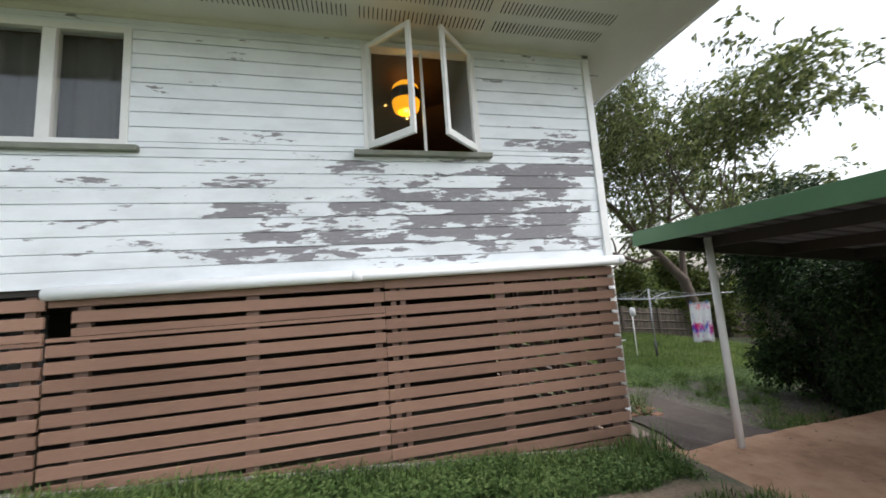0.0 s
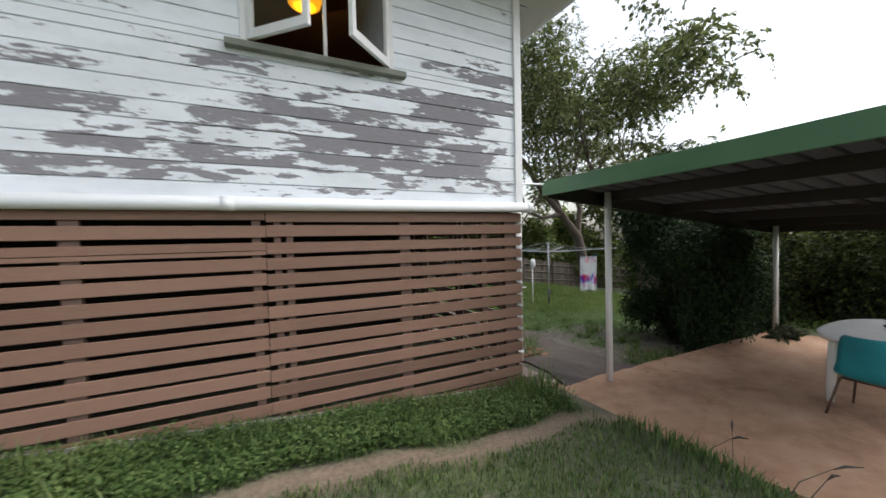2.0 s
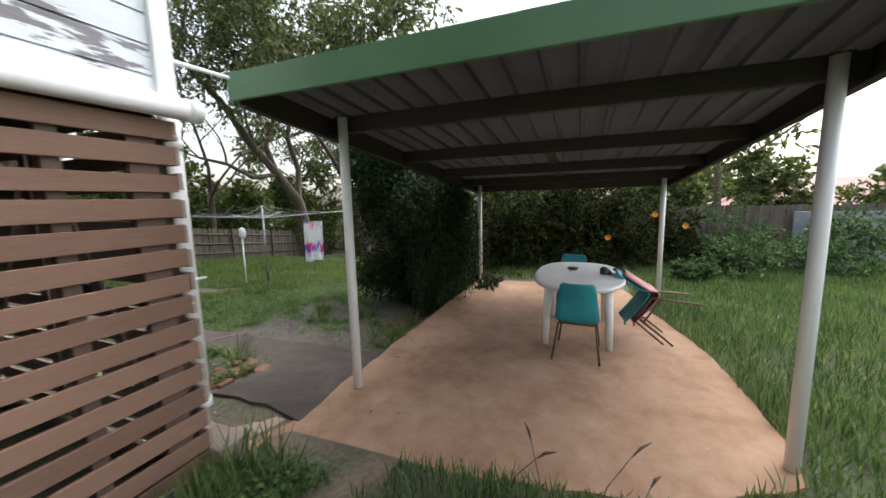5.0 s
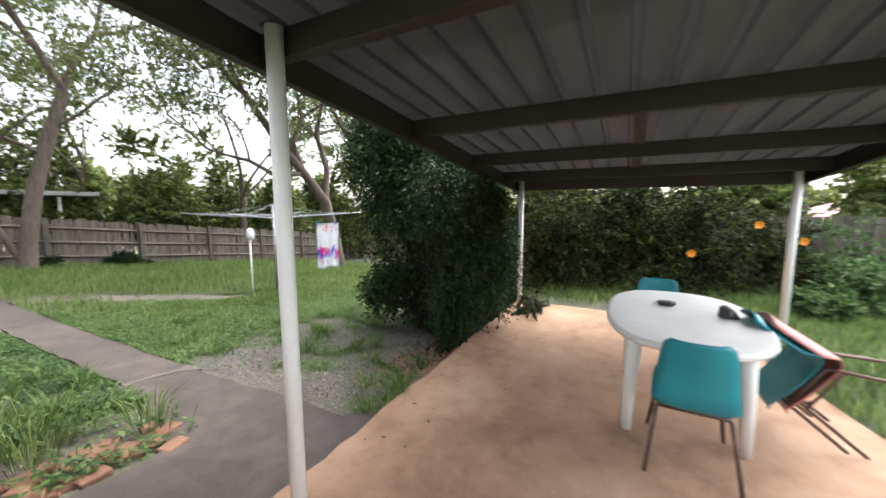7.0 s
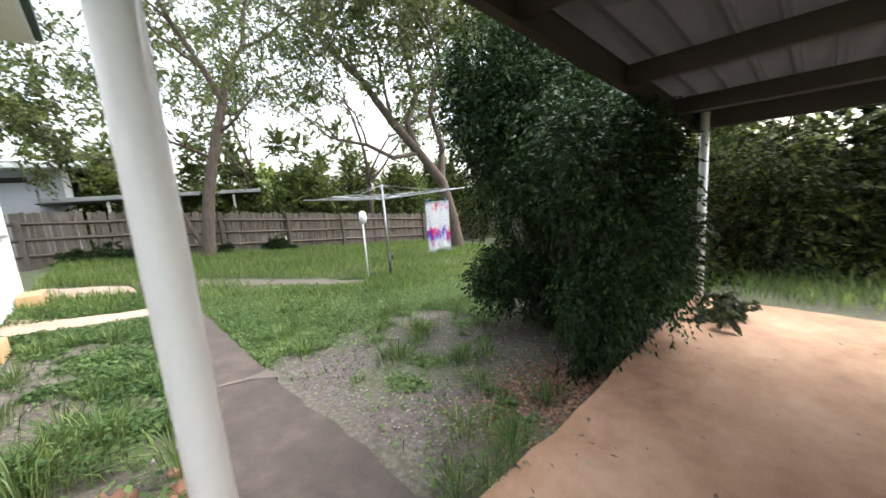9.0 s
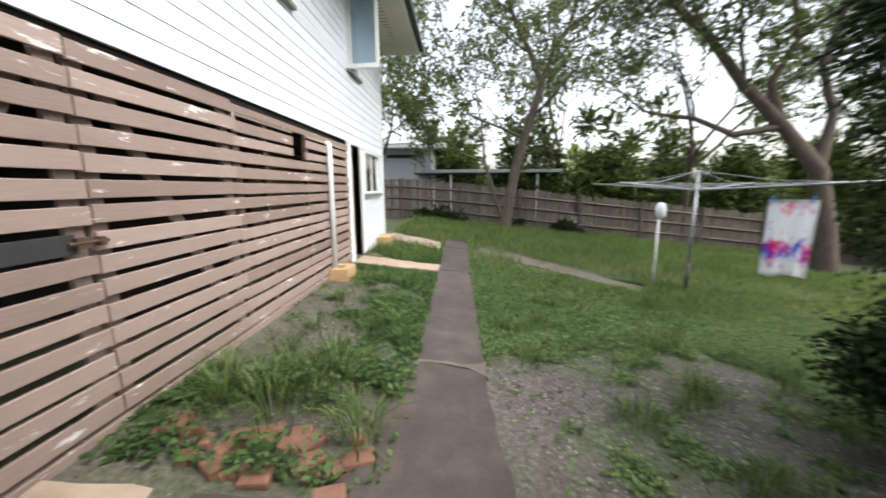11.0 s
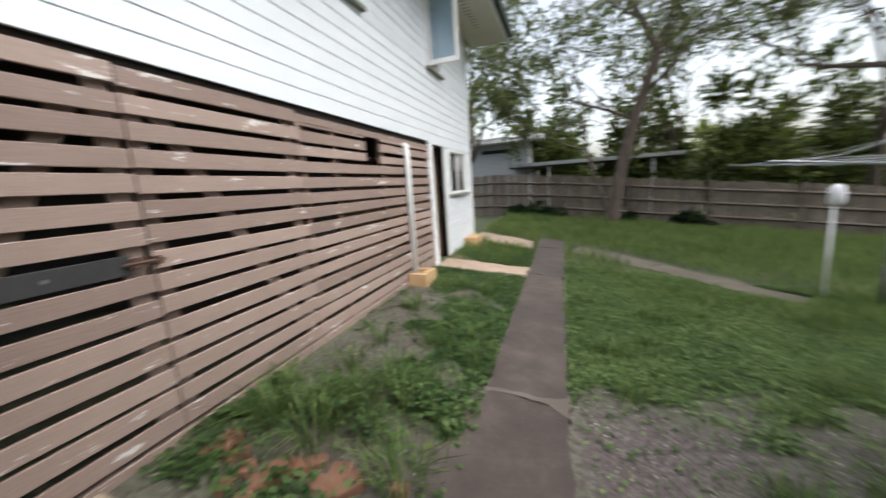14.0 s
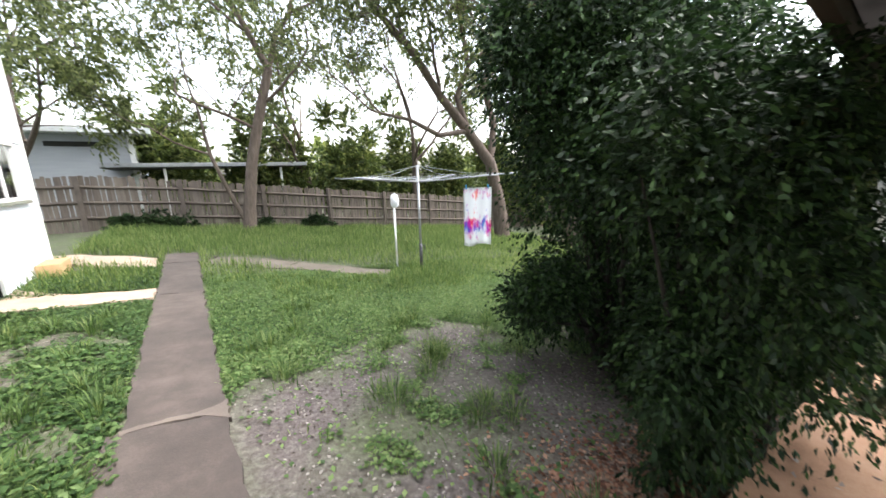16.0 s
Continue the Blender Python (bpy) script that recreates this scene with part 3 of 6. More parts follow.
def board_mesh(name, h):
    """A chamferboard one metre long: flat face, slanted upper edge that leaves a groove under the next board."""
    bm = bmesh.new()
    prof = [(0, 0), (-0.020, 0), (-0.020, h - 0.016), (-0.006, h - 0.001), (0, h - 0.001)]
    ends = [[bm.verts.new((x, y, z)) for y, z in prof] for x in (0, 1)]
    for i in range(5):
        bm.faces.new((ends[0][i], ends[0][(i + 1) % 5], ends[1][(i + 1) % 5], ends[1][i]))
    bm.faces.new(ends[0])
    bm.faces.new(ends[1])
    bmesh.ops.recalc_face_normals(bm, faces=bm.faces)
    me = bpy.data.meshes.new(name)
    bm.to_mesh(me)
    bm.free()
    return me


def slat_mesh(name, h, t=0.02):
    me = bpy.data.meshes.new(name)
    bm = box(bmesh.new(), (0, -t, 0), (1, 0, h))
    bmesh.ops.bevel(bm, geom=[e for e in bm.edges if abs(e.verts[0].co.x - e.verts[1].co.x) > 0.5], offset=0.003, segments=1, affect="EDGES")
    bm.to_mesh(me)
    bm.free()
    return me


def run(me, mat, p, q, z, line, side, parent, name, scale_z=1.0, tilt=0.0):
    """Lays one piece from p to q along the front (side 0) or along the side wall (side 1)."""
    if not me.materials:
        me.materials.append(mat)
    ob = new(name, me)
    ob.parent = parent
    m = pose(p, line, z, 0, -tilt, 0) if side == 0 else pose(line, p, z, 0, 0, 90) @ pose(0, 0, 0, 0, -tilt, 0)
    ob.matrix_basis = m @ Matrix.Diagonal((q - p, 1, scale_z, 1))
    return ob


wall_front = thing("wall_front", "white weatherboard wall with paint flaking to grey timber", "wall", kind="structure")
wall_side = thing("wall_side", "clean white painted weatherboard wall over slatted base", "wall", kind="structure")
win_front = [(-4.45, -2.03, 3.31, 4.42), (-0.04, 1.17, 3.31, 4.49)]
win_side = [(6.1, 7.1, 3.31, 4.4), (9.1, 9.75, 3.27, 4.35)]
low_side = [(9.02, 9.58, 0.0, 2.09), (9.9, 11.1, 1.25, 2.08)]
PITCH = 0.138
for p, q, a, b in cut(XEND, XW - 0.02, ZB, ZT + 0.1, win_front):
    part("wall_core", boxed((p, YW, a), (q, YW + 0.1, b)), SHADE_TIMBER, wall_front)
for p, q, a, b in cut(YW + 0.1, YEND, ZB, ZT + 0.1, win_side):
    part("wall_core", boxed((XW - 0.1, p, a), (XW, q, b)), SHADE_TIMBER, wall_side)
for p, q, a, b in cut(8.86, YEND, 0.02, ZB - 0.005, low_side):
    part("wall_core", boxed((XW - 0.1, p, a), (XW, q, b)), SHADE_TIMBER, wall_side)
board_a, board_b = board_mesh("board", PITCH), board_mesh("board", PITCH)
for r in range(18):
    z = ZB + r * PITCH
    for p, q, a, b in cut(XEND, XW, z, min(z + PITCH, ZT), win_front):
        run(board_a, PEEL, p, q, a, YW, 0, wall_front, "board", (b - a) / PITCH)
    for p, q, a, b in cut(YW, YEND, z, min(z + PITCH, ZT), win_side):
        run(board_b, WHITE_BOARD, p, q, a, XW, 1, wall_side, "board", (b - a) / PITCH)
for r in range(15):
    z = 0.05 + r * PITCH
    for p, q, a, b in cut(8.86, YEND, z, z + PITCH, low_side):
        run(board_b, WHITE_BOARD, p, q, a, XW, 1, wall_side, "board", (b - a) / PITCH)
tagged(part("trim_corner", boxed((XW - 0.045, YW - 0.045, ZB - 0.01), (XW + 0.045, YW + 0.045, ZT), 0.006), WHITE_TRIM), "white painted corner board of the house", "trim", kind="structure")
tagged(part("trim_corner_back", boxed((XW - 0.045, YEND - 0.02, 0.05), (XW + 0.03, YEND + 0.05, ZT), 0.006), WHITE_TRIM), "white painted corner board at the back", "trim", kind="structure")
tagged(part("trim_cornice", boxed((XEND, YW - 0.045, ZT - 0.05), (XW + 0.04, YW - 0.021, ZT), 0.004), SOFFIT), "cream painted moulding under the eave", "trim", kind="structure")
tagged(part("trim_eave_side", boxed((XW + 0.021, YW, ZT - 0.05), (XW + 0.045, YEND, ZT), 0.004), WHITE_TRIM), "white painted moulding under the side eave", "trim", kind="structure")
# far walls that close the house
tagged(part("wall_back", boxed((XEND, YEND, -0.2), (XW - 0.05, YEND + 0.1, ZT + 0.1)), WHITE_BOARD), "white painted rear wall of the house", "wall", kind="structure")
tagged(part("wall_west", boxed((XEND - 0.1, YW, -0.2), (XEND, YEND + 0.1, ZT + 0.1)), WHITE_BOARD), "white painted end wall of the house", "wall", kind="structure")
tagged(part("floor_upper", boxed((XEND, YW + 0.1, ZB - 0.08), (XW - 0.1, YEND, ZB + 0.1)), SHADE_TIMBER), "timber underside of the raised floor, near-black for the shade beneath", "floor", kind="structure")
# partition added to close the view through the slat gaps
tagged(part("wall_gap_backing", boxed((-4.5, 6.2, -0.1), (XW - 0.35, 6.3, ZB - 0.08)), SHADE_TIMBER), "added near-black partition behind the slats, standing in for shade", "wall", kind="structure")
tagged(part("wall_room", boxed((-5.6, 6.6, ZB + 0.1), (XW - 0.1, 6.7, ZT + 0.1)), ROOM), "brown wall inside the lit room", "wall", kind="structure")
tagged(part("ceiling_room", boxed((-5.6, YW + 0.1, ZT + 0.02), (XW - 0.1, 6.6, ZT + 0.1)), ROOM), "brown ceiling inside the lit room", "ceiling", kind="structure")
# eaves, gutter and roof
OV, OVF = 0.82, 1.0
soffit = bmesh.new()
box(soffit, (XEND, YW - OVF, ZT), (XW + OV, YW + 0.0, ZT + 0.02))
box(soffit, (XW, YW, ZT), (XW + OV, YEND + OV, ZT + 0.02))
ceiling = tagged(part("ceiling_eaves", soffit, SOFFIT), "cream painted eave lining with rows of vent slots", "eaves", kind="structure")
slots = bmesh.new()
for row in (0.27, 0.52):
    for k in range(96):
        x = XW + 0.05 - k * 0.042
        if k % 32 in (0, 1):
            continue
        box(slots, (x, YW - row - 0.14, ZT - 0.004), (x + 0.009, YW - row, ZT - 0.001))
for k in range(60):
    y = YW + 0.3 + k * 0.13
    box(slots, (XW + 0.3, y, ZT - 0.004), (XW + 0.44, y + 0.009, ZT - 0.001))
tagged(part("vent_slots", slots, SLOT), "rows of dark vent slots in the eave lining", "vent slots", kind="stuff")
tagged(part("trim_fascia", boxed((XEND, YW - OVF - 0.025, ZT - 0.03), (XW + OV + 0.025, YW - OVF, ZT + 0.16), 0.004), WHITE_TRIM), "white painted fascia board along the front eave", "fascia", kind="structure")
tagged(part("trim_fascia_side", boxed((XW + OV, YW - OVF, ZT - 0.03), (XW + OV + 0.025, YEND + OV, ZT + 0.16), 0.004), WHITE_TRIM), "white painted fascia board along the side eave", "fascia", kind="structure")


def gutter(name, a, b, label):
    g = bmesh.new()
    prof = [(0, 0), (0.1, 0), (0.115, 0.03), (0.115, 0.1), (0.105, 0.1), (0.105, 0.035), (0, 0.012)]
    d = (Vector(b) - Vector(a)).normalized()
    out = Vector((d.y, -d.x, 0))
    ends = [[g.verts.new(Vector(p) + out * u + Vector((0, 0, v))) for u, v in prof] for p in (a, b)]
    n = len(prof)
    for i in range(n):
        g.faces.new((ends[0][i], ends[0][(i + 1) % n], ends[1][(i + 1) % n], ends[1][i]))
    g.faces.new(ends[0])
    g.faces.new(ends[1])
    bmesh.ops.recalc_face_normals(g, faces=g.faces)
    return tagged(part(name, g, ROOF_DARK), label, "gutter", kind="structure")


gutter("trim_gutter", (XEND, YW - OVF - 0.026, ZT + 0.07), (XW + OV + 0.1, YW - OVF - 0.026, ZT + 0.07), "dark green metal gutter along the front eave")
gutter("trim_gutter_side", (XW + OV + 0.026, YW - OVF - 0.1, ZT + 0.07), (XW + OV + 0.026, YEND + OV, ZT + 0.07), "dark green metal gutter along the side eave")
roof = bmesh.new()
c = [roof.verts.new(v) for v in ((XEND, YW - OVF, ZT + 0.17), (XW + OV, YW - OVF, ZT + 0.17), (XW + OV, YEND + OV, ZT + 0.17), (XEND, YEND + OV, ZT + 0.17), (XEND, 7.4, ZT + 1.9), (-1.5, 7.4, ZT + 1.9))]
for f in ((0, 1, 5, 4), (1, 2, 5), (2, 3, 4, 5), (0, 4, 3), (0, 3, 2, 1)):
    roof.faces.new([c[i] for i in f])
tagged(part("roof", roof, ROOF_DARK), "dark metal hipped roof of the house", "roof", kind="structure")


def window_fixed(name, x0, x1, z0, z1, label):
    """A white timber window with a mullion, glass and a net curtain behind it."""
    w = thing(name, label, "window", kind="structure")
    for i, (a, b) in enumerate((((x0, YW - 0.035, z0), (x0 + 0.06, YW + 0.06, z1)), ((x1 - 0.06, YW - 0.035, z0), (x1, YW + 0.06, z1)), ((x0 + 0.06, YW - 0.035, z1 - 0.06), (x1 - 0.06, YW + 0.06, z1)), ((x0 + 0.06, YW - 0.035, z0), (x1 - 0.06, YW + 0.06, z0 + 0.06)))):
        part("window_frame", boxed(a, b, 0.005), WHITE_TRIM, w)
    n = round((x1 - x0) / 0.62)
    for i in range(1, n):
        x = x0 + (x1 - x0) * i / n
        part("mullion", boxed((x - 0.05, YW - 0.03, z0 + 0.06), (x + 0.05, YW + 0.05, z1 - 0.06), 0.005), WHITE_TRIM, w)
    for i in range(n):
        p, q = x0 + (x1 - x0) * i / n + 0.05, x0 + (x1 - x0) * (i + 1) / n - 0.05
        pane = part("pane", boxed((p, YW + 0.01, z0 + 0.06), (q, YW + 0.014, z1 - 0.06)), GLASS, w)
        pane.visible_shadow = False
    part("sill", boxed((x0 - 0.06, YW - 0.075, z0 - 0.05), (x1 + 0.09, YW + 0.02, z0), 0.006), BATTEN_SILL, w, "weathered green-grey sill")
    return w


BATTEN_SILL = plain("grey_green_sill", (0.14, 0.15, 0.12), (0.24, 0.25, 0.21), 0.7, 6)
window_fixed("window_1", -4.45, -2.03, 3.31, 4.42, "white timber window with grey net curtain behind")
cur = bmesh.new()
vs = [[cur.verts.new((-4.45 + 2.41 * i / 120, YW + 0.17 + 0.018 * math.sin(i * 0.9) + 0.01 * math.sin(i * 0.37), z)) for i in range(121)] for z in (3.33, 4.42)]
for i in range(120):
    cur.faces.new((vs[0][i], vs[0][i + 1], vs[1][i + 1], vs[1][i]))
tagged(part("curtain", cur, CURTAIN, smooth=True), "grey net curtain hanging inside the window", "curtain")

# casement window with two open sashes
case = thing("window_2", "white casement window with both sashes open outward", "window", kind="structure")
cx0, cx1, cz0, cz1 = -0.04, 1.17, 3.31, 4.49
for a, b in (((cx0, YW - 0.04, cz0), (cx0 + 0.05, YW + 0.09, cz1)), ((cx1 - 0.05, YW - 0.04, cz0), (cx1, YW + 0.09, cz1)), ((cx0 + 0.05, YW - 0.03, cz1 - 0.04), (cx1 - 0.05, YW + 0.09, cz1))):
    part("window_frame", boxed(a, b, 0.004), WHITE_TRIM, case)
part("mullion", boxed((0.575, YW + 0.03, cz0), (0.605, YW + 0.06, cz1 - 0.04), 0.003), WHITE_TRIM, case)
part("sill", boxed((cx0 - 0.1, YW - 0.09, cz0 - 0.05), (cx1 + 0.1, YW + 0.09, cz0), 0.006), BATTEN_SILL, case, "weathered green-grey sill")


def sash(parent, hinge, z0, z1, wide, rz, glass=GLASS):
    s = part("sash", bmesh.new(), WHITE_TRIM, parent)
    bm = bmesh.new()
    t = 0.05
    box(bm, (0, -0.018, z0), (t, 0.018, z1), 0.003)
    box(bm, (wide - t, -0.018, z0), (wide, 0.018, z1), 0.003)
    box(bm, (t, -0.017, z0), (wide - t, 0.017, z0 + t + 0.02), 0.003)
    box(bm, (t, -0.017, z1 - t), (wide - t, 0.017, z1), 0.003)
    bm.to_mesh(s.data)
    bm.free()
    s.matrix_basis = pose(hinge[0], hinge[1], 0, 0, 0, rz)
    pane = part("pane", boxed((t - 0.004, -0.003, z0 + t), (wide - t + 0.004, 0.001, z1 - t + 0.004)), glass, s)
    pane.visible_shadow = False
    return s


sash(case, (cx0 + 0.055, YW - 0.045), cz0 + 0.02, cz1 - 0.05, 0.56, -45)
sash(case, (cx1 - 0.055, YW - 0.045), cz0 + 0.02, cz1 - 0.05, 0.56, 180 + 43)

# pendant lamp in the lit room
lamp = thing("pendant_lamp", "glowing yellow pendant lamp with a dark band", "lamp", (0.5, 4.0, 0))
part("upper_shade", tubed([(0, 0, 4.515), (0, 0, 4.49), (0, 0, 4.44), (0, 0, 4.38)], [0.03, 0.10, 0.155, 0.175], 24), LAMP_GLOW, lamp, smooth=True)
part("band", tubed([(0, 0, 4.378), (0, 0, 4.25)], [0.176, 0.176], 24), LAMP_DARK, lamp)
part("lower_shade", tubed([(0, 0, 4.248), (0, 0, 4.20), (0, 0, 4.14), (0, 0, 4.11)], [0.172, 0.168, 0.15, 0.10], 24), LAMP_GLOW, lamp, smooth=True)
part("cord", tubed([(0, 0, 4.515), (0, 0, ZT + 0.02)], 0.006, 6), LAMP_DARK, lamp)
bulb = new("lamp_light", bpy.data.lights.new("lamp_light", "POINT"))
bulb.data.energy, bulb.data.color, bulb.data.shadow_soft_size = 4.0, (1.0, 0.55, 0.15), 0.0
bulb.location = (0.5, 4.0, 4.04)

# side wall windows
def casement_side(name, y0, y1, z0, z1, opened, label):
    w = thing(name, label, "window", kind="structure")
    for a, b in (((XW - 0.05, y0, z0), (XW + 0.035, y0 + 0.05, z1)), ((XW - 0.05, y1 - 0.05, z0), (XW + 0.035, y1, z1)), ((XW - 0.05, y0 + 0.05, z1 - 0.05), (XW + 0.035, y1 - 0.05, z1)), ((XW - 0.05, y0 + 0.05, z0), (XW + 0.035, y1 - 0.05, z0 + 0.05))):
        part("window_frame", boxed(a, b, 0.004), WHITE_TRIM, w)
    part("sill", boxed((XW - 0.02, y0 - 0.05, z0 - 0.045), (XW + 0.08, y1 + 0.05, z0), 0.005), BATTEN_SILL, w)
    if opened:
        sash(w, (XW + 0.045, y0 + 0.03), z0 + 0.01, z1 - 0.02, 0.5, opened, SASH_GLASS)
    else:
        for a, b in ((y0 + 0.05, (y0 + y1) / 2), ((y0 + y1) / 2, y1 - 0.05)):
            s = part("sash", boxed((XW - 0.02, a, z0 + 0.05), (XW + 0.015, a + 0.035, z1 - 0.05), 0.003), WHITE_TRIM, w)
            part("pane", boxed((XW - 0.006, a + 0.035, z0 + 0.05), (XW - 0.002, b, z1 - 0.05)), GLASS, w).visible_shadow = False
    return w


casement_side("window_3", 9.1, 9.75, 3.27, 4.35, -4, "white casement window standing open at right angles to the wall")
casement_side("window_4", 6.1, 7.1, 3.31, 4.4, -20, "white casement window standing open above the slatted wall")
casement_side("window_5", 9.9, 11.1, 1.25, 2.08, 0, "small white sliding window beside the side doorway")

# side doorway
dw = thing("door_1", "white side door standing open under the house", "door", kind="structure")
part("door_frame", boxed((XW - 0.1, 8.95, 0.1), (XW + 0.04, 9.02, 2.1), 0.004), WHITE_TRIM, dw)
part("door_frame", boxed((XW - 0.1, 9.58, 0.1), (XW + 0.04, 9.65, 2.1), 0.004), WHITE_TRIM, dw)
part("door_leaf", boxed((XW - 0.62, 9.60, 0.13), (XW - 0.1, 9.635, 2.05), 0.003), ROOM, dw)
part("wooden_brace", tubed([(XW - 0.25, 9.4, 0.95), (XW - 0.2, 9.55, 1.3)], 0.04, 6), SANDBRICK, dw)
tagged(part("wall_store", boxed((XW - 1.6, 8.6, -0.1), (XW - 1.5, YEND, ZB - 0.08)), ROOM), "brown wall of the store under the house", "wall", kind="structure")

# ---- slatted base ----
screen_front = thing("wall_slats_front", "faded brown horizontal timber slats round the undercroft", "slatted wall", kind="structure")
screen_side = thing("wall_slats_side", "brown horizontal timber slats with flaking paint", "slatted wall", kind="structure")
SP, SH = 0.1265, 0.092
slat_a, slat_b = slat_mesh("slat", SH), slat_mesh("slat", SH)
rng = random.Random(5)
for r in range(16):
    z = 2.055 - SH - r * SP
    for u0, u1 in ((-6.4, -2.52), (-2.50, 0.085), (0.09, XW)):
        for p, q, a, b in cut(u0, u1, z, z + SH, [(-2.52, -2.34, 1.74, 1.96)]):
            dz = rng.uniform(-0.006, 0.006) - (0.02 if u0 < -3 else 0)
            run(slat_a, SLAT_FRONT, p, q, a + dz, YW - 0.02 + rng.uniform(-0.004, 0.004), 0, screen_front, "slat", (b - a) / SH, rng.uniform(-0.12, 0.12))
    for u0, u1 in ((YW - 0.04, 3.565), (5.866, 8.88)):
        if r == 15:
            continue
        for p, q, a, b in cut(u0, u1, z, z + SH, [(6.94, 7.27, 1.72, 1.99)]):
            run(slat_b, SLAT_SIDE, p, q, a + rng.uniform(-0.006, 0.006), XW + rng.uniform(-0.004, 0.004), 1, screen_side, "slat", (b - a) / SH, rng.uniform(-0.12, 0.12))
for x, w in ((-5.2, 0.09), (-3.9, 0.09), (-2.62, 0.07), (-2.27, 0.09), (-1.05, 0.10), (0.02, 0.06), (0.17, 0.05), (0.26, 0.05), (1.24, 0.10), (2.1, 0.06), (2.42, 0.12)):
    part("batten", boxed((x - w / 2, YW - 0.02, 0.0), (x + w / 2, YW + 0.03, 2.06)), BATTEN, screen_front)
for y, w in ((3.43, 0.12), (3.52, 0.06), (5.94, 0.08), (6.4, 0.07), (7.35, 0.08), (8.2, 0.09), (8.8, 0.1)):
    part("batten", boxed((XW - 0.05, y - w / 2, 0.0), (XW - 0.002, y + w / 2, 2.06)), BATTEN, screen_side)
part("rail", boxed((XEND, YW, 2.07), (XW - 0.05, YW + 0.09, 2.12)), SHADE_TIMBER, screen_front)
part("rail", boxed((XW - 0.09, YW + 0.09, 2.07), (XW - 0.02, 8.9, 2.12)), SHADE_TIMBER, screen_side)
bm = bmesh.new()
rows = [(x, float(ground_z(x, YW - 0.06))) for x in np.arange(-6.4, XW + 0.01, 0.25)]
for (xa, za), (xb, zb) in zip(rows, rows[1:]):
    v = [bm.verts.new(p) for p in ((xa, YW - 0.055, za - 0.1), (xb, YW - 0.055, zb - 0.1), (xb, YW - 0.055, zb + 0.085), (xa, YW - 0.055, za + 0.085), (xb, YW - 0.005, zb + 0.085), (xa, YW - 0.005, za + 0.085))]
    bm.faces.new(v[:4])
    bm.faces.new((v[3], v[2], v[4], v[5]))
tagged(part("baseboard_plinth", bm, PLINTH), "rough grey concrete plinth under the slats", "plinth", kind="structure")
tagged(part("baseboard_side", boxed((XW - 0.02, 3.4, -0.05), (XW + 0.035, 8.85, 0.17), 0.008), SLAT_SIDE), "brown painted sole plate under the side slats", "sole plate", kind="structure")

# pair of gate leaves in the side slats
def gate_leaf(y0, wide, hinge_far, plate, label):
    """One leaf of slats on two stiles with a flat diagonal brace, hinged at its outer end."""
    g = thing("gate", label, "gate", (XW, y0, 0), group="pair of slatted gate leaves")
    me = slat_mesh("slat", SH)
    for r in range(15):
        z = 2.062 - SH - r * SP
        q = 0.16 if plate and r == 7 else wide
        run(me, SLAT_SIDE, 0.0, q, z + rng.uniform(-0.006, 0.006), 0.018, 1, g, "slat", 1.0, rng.uniform(-0.35, 0.35))
    for y in (0.06, wide - 0.05):
        part("stile", boxed((-0.03, y - 0.045, 0.22), (-0.004, y + 0.045, 2.05), 0.003), SLAT_SIDE, g)
    ya, yb = (0.10, wide - 0.16) if not hinge_far else (wide - 0.10, 0.16)
    lean = 0.05 if not hinge_far else -0.05
    bm = bmesh.new()
    bmesh.ops.convex_hull(bm, input=[bm.verts.new((x, y + k, z)) for x in (-0.028, -0.006) for y, z in ((ya, 0.3), (yb, 1.92)) for k in (-lean, lean)])
    part("brace", bm, SLAT_SIDE, g)
    h, d = (wide - 0.004, -1) if hinge_far else (0.0, 1)
    strap = part("strap_hinge", bmesh.new(), SLAT_SIDE, g)
    bm = bmesh.new()
    for a, b, w in ((0.0, 0.12, 0.045), (0.12, 0.36, 0.016)):
        bmesh.ops.convex_hull(bm, input=[bm.verts.new((x, h + d * u, 1.905 + k)) for x in (0.019, 0.026) for u, ww in ((a, w), (b, 0.016 if a == 0 else 0.008)) for k in (-ww, ww)])
    bm.to_mesh(strap.data)
    bm.free()
    part("hinge_knuckle", tubed([(0.032, h - d * 0.022, 1.83), (0.032, h - d * 0.022, 1.98)], 0.015, 10), SLAT_SIDE, strap)
    for u in (0.07, 0.19, 0.30):
        part("screw", tubed([(0.026, h + d * u, 1.905), (0.031, h + d * u, 1.905)], 0.008, 8), SLAT_SIDE, strap)
    return g


gate = gate_leaf(3.57, 1.08, False, True, "brown slatted timber gate leaf with flaking paint, shut")
part("steel_plate", boxed((0.0, 0.14, 1.075), (0.026, 1.0, 1.172), 0.004), GREY_STEEL, gate, "dull grey steel plate bolted across the gate")
for y in (0.2, 0.68):
    part("screw", tubed([(0.026, y, 1.125), (0.031, y, 1.125)], 0.009, 8), GALV, gate)
latch = part("latch", boxed((0.026, 0.985, 1.10), (0.05, 1.05, 1.155), 0.003), RUST_STEEL, gate, "rusty sliding bolt")
part("bolt", tubed([(0.045, 0.95, 1.128), (0.045, 1.14, 1.128)], 0.009, 8), RUST_STEEL, latch)
part("keeper", boxed((0.02, 1.09, 1.105), (0.058, 1.12, 1.15), 0.003), RUST_STEEL, latch)
gate_leaf(4.662, 1.196, True, False, "second brown slatted timber gate leaf, shut")

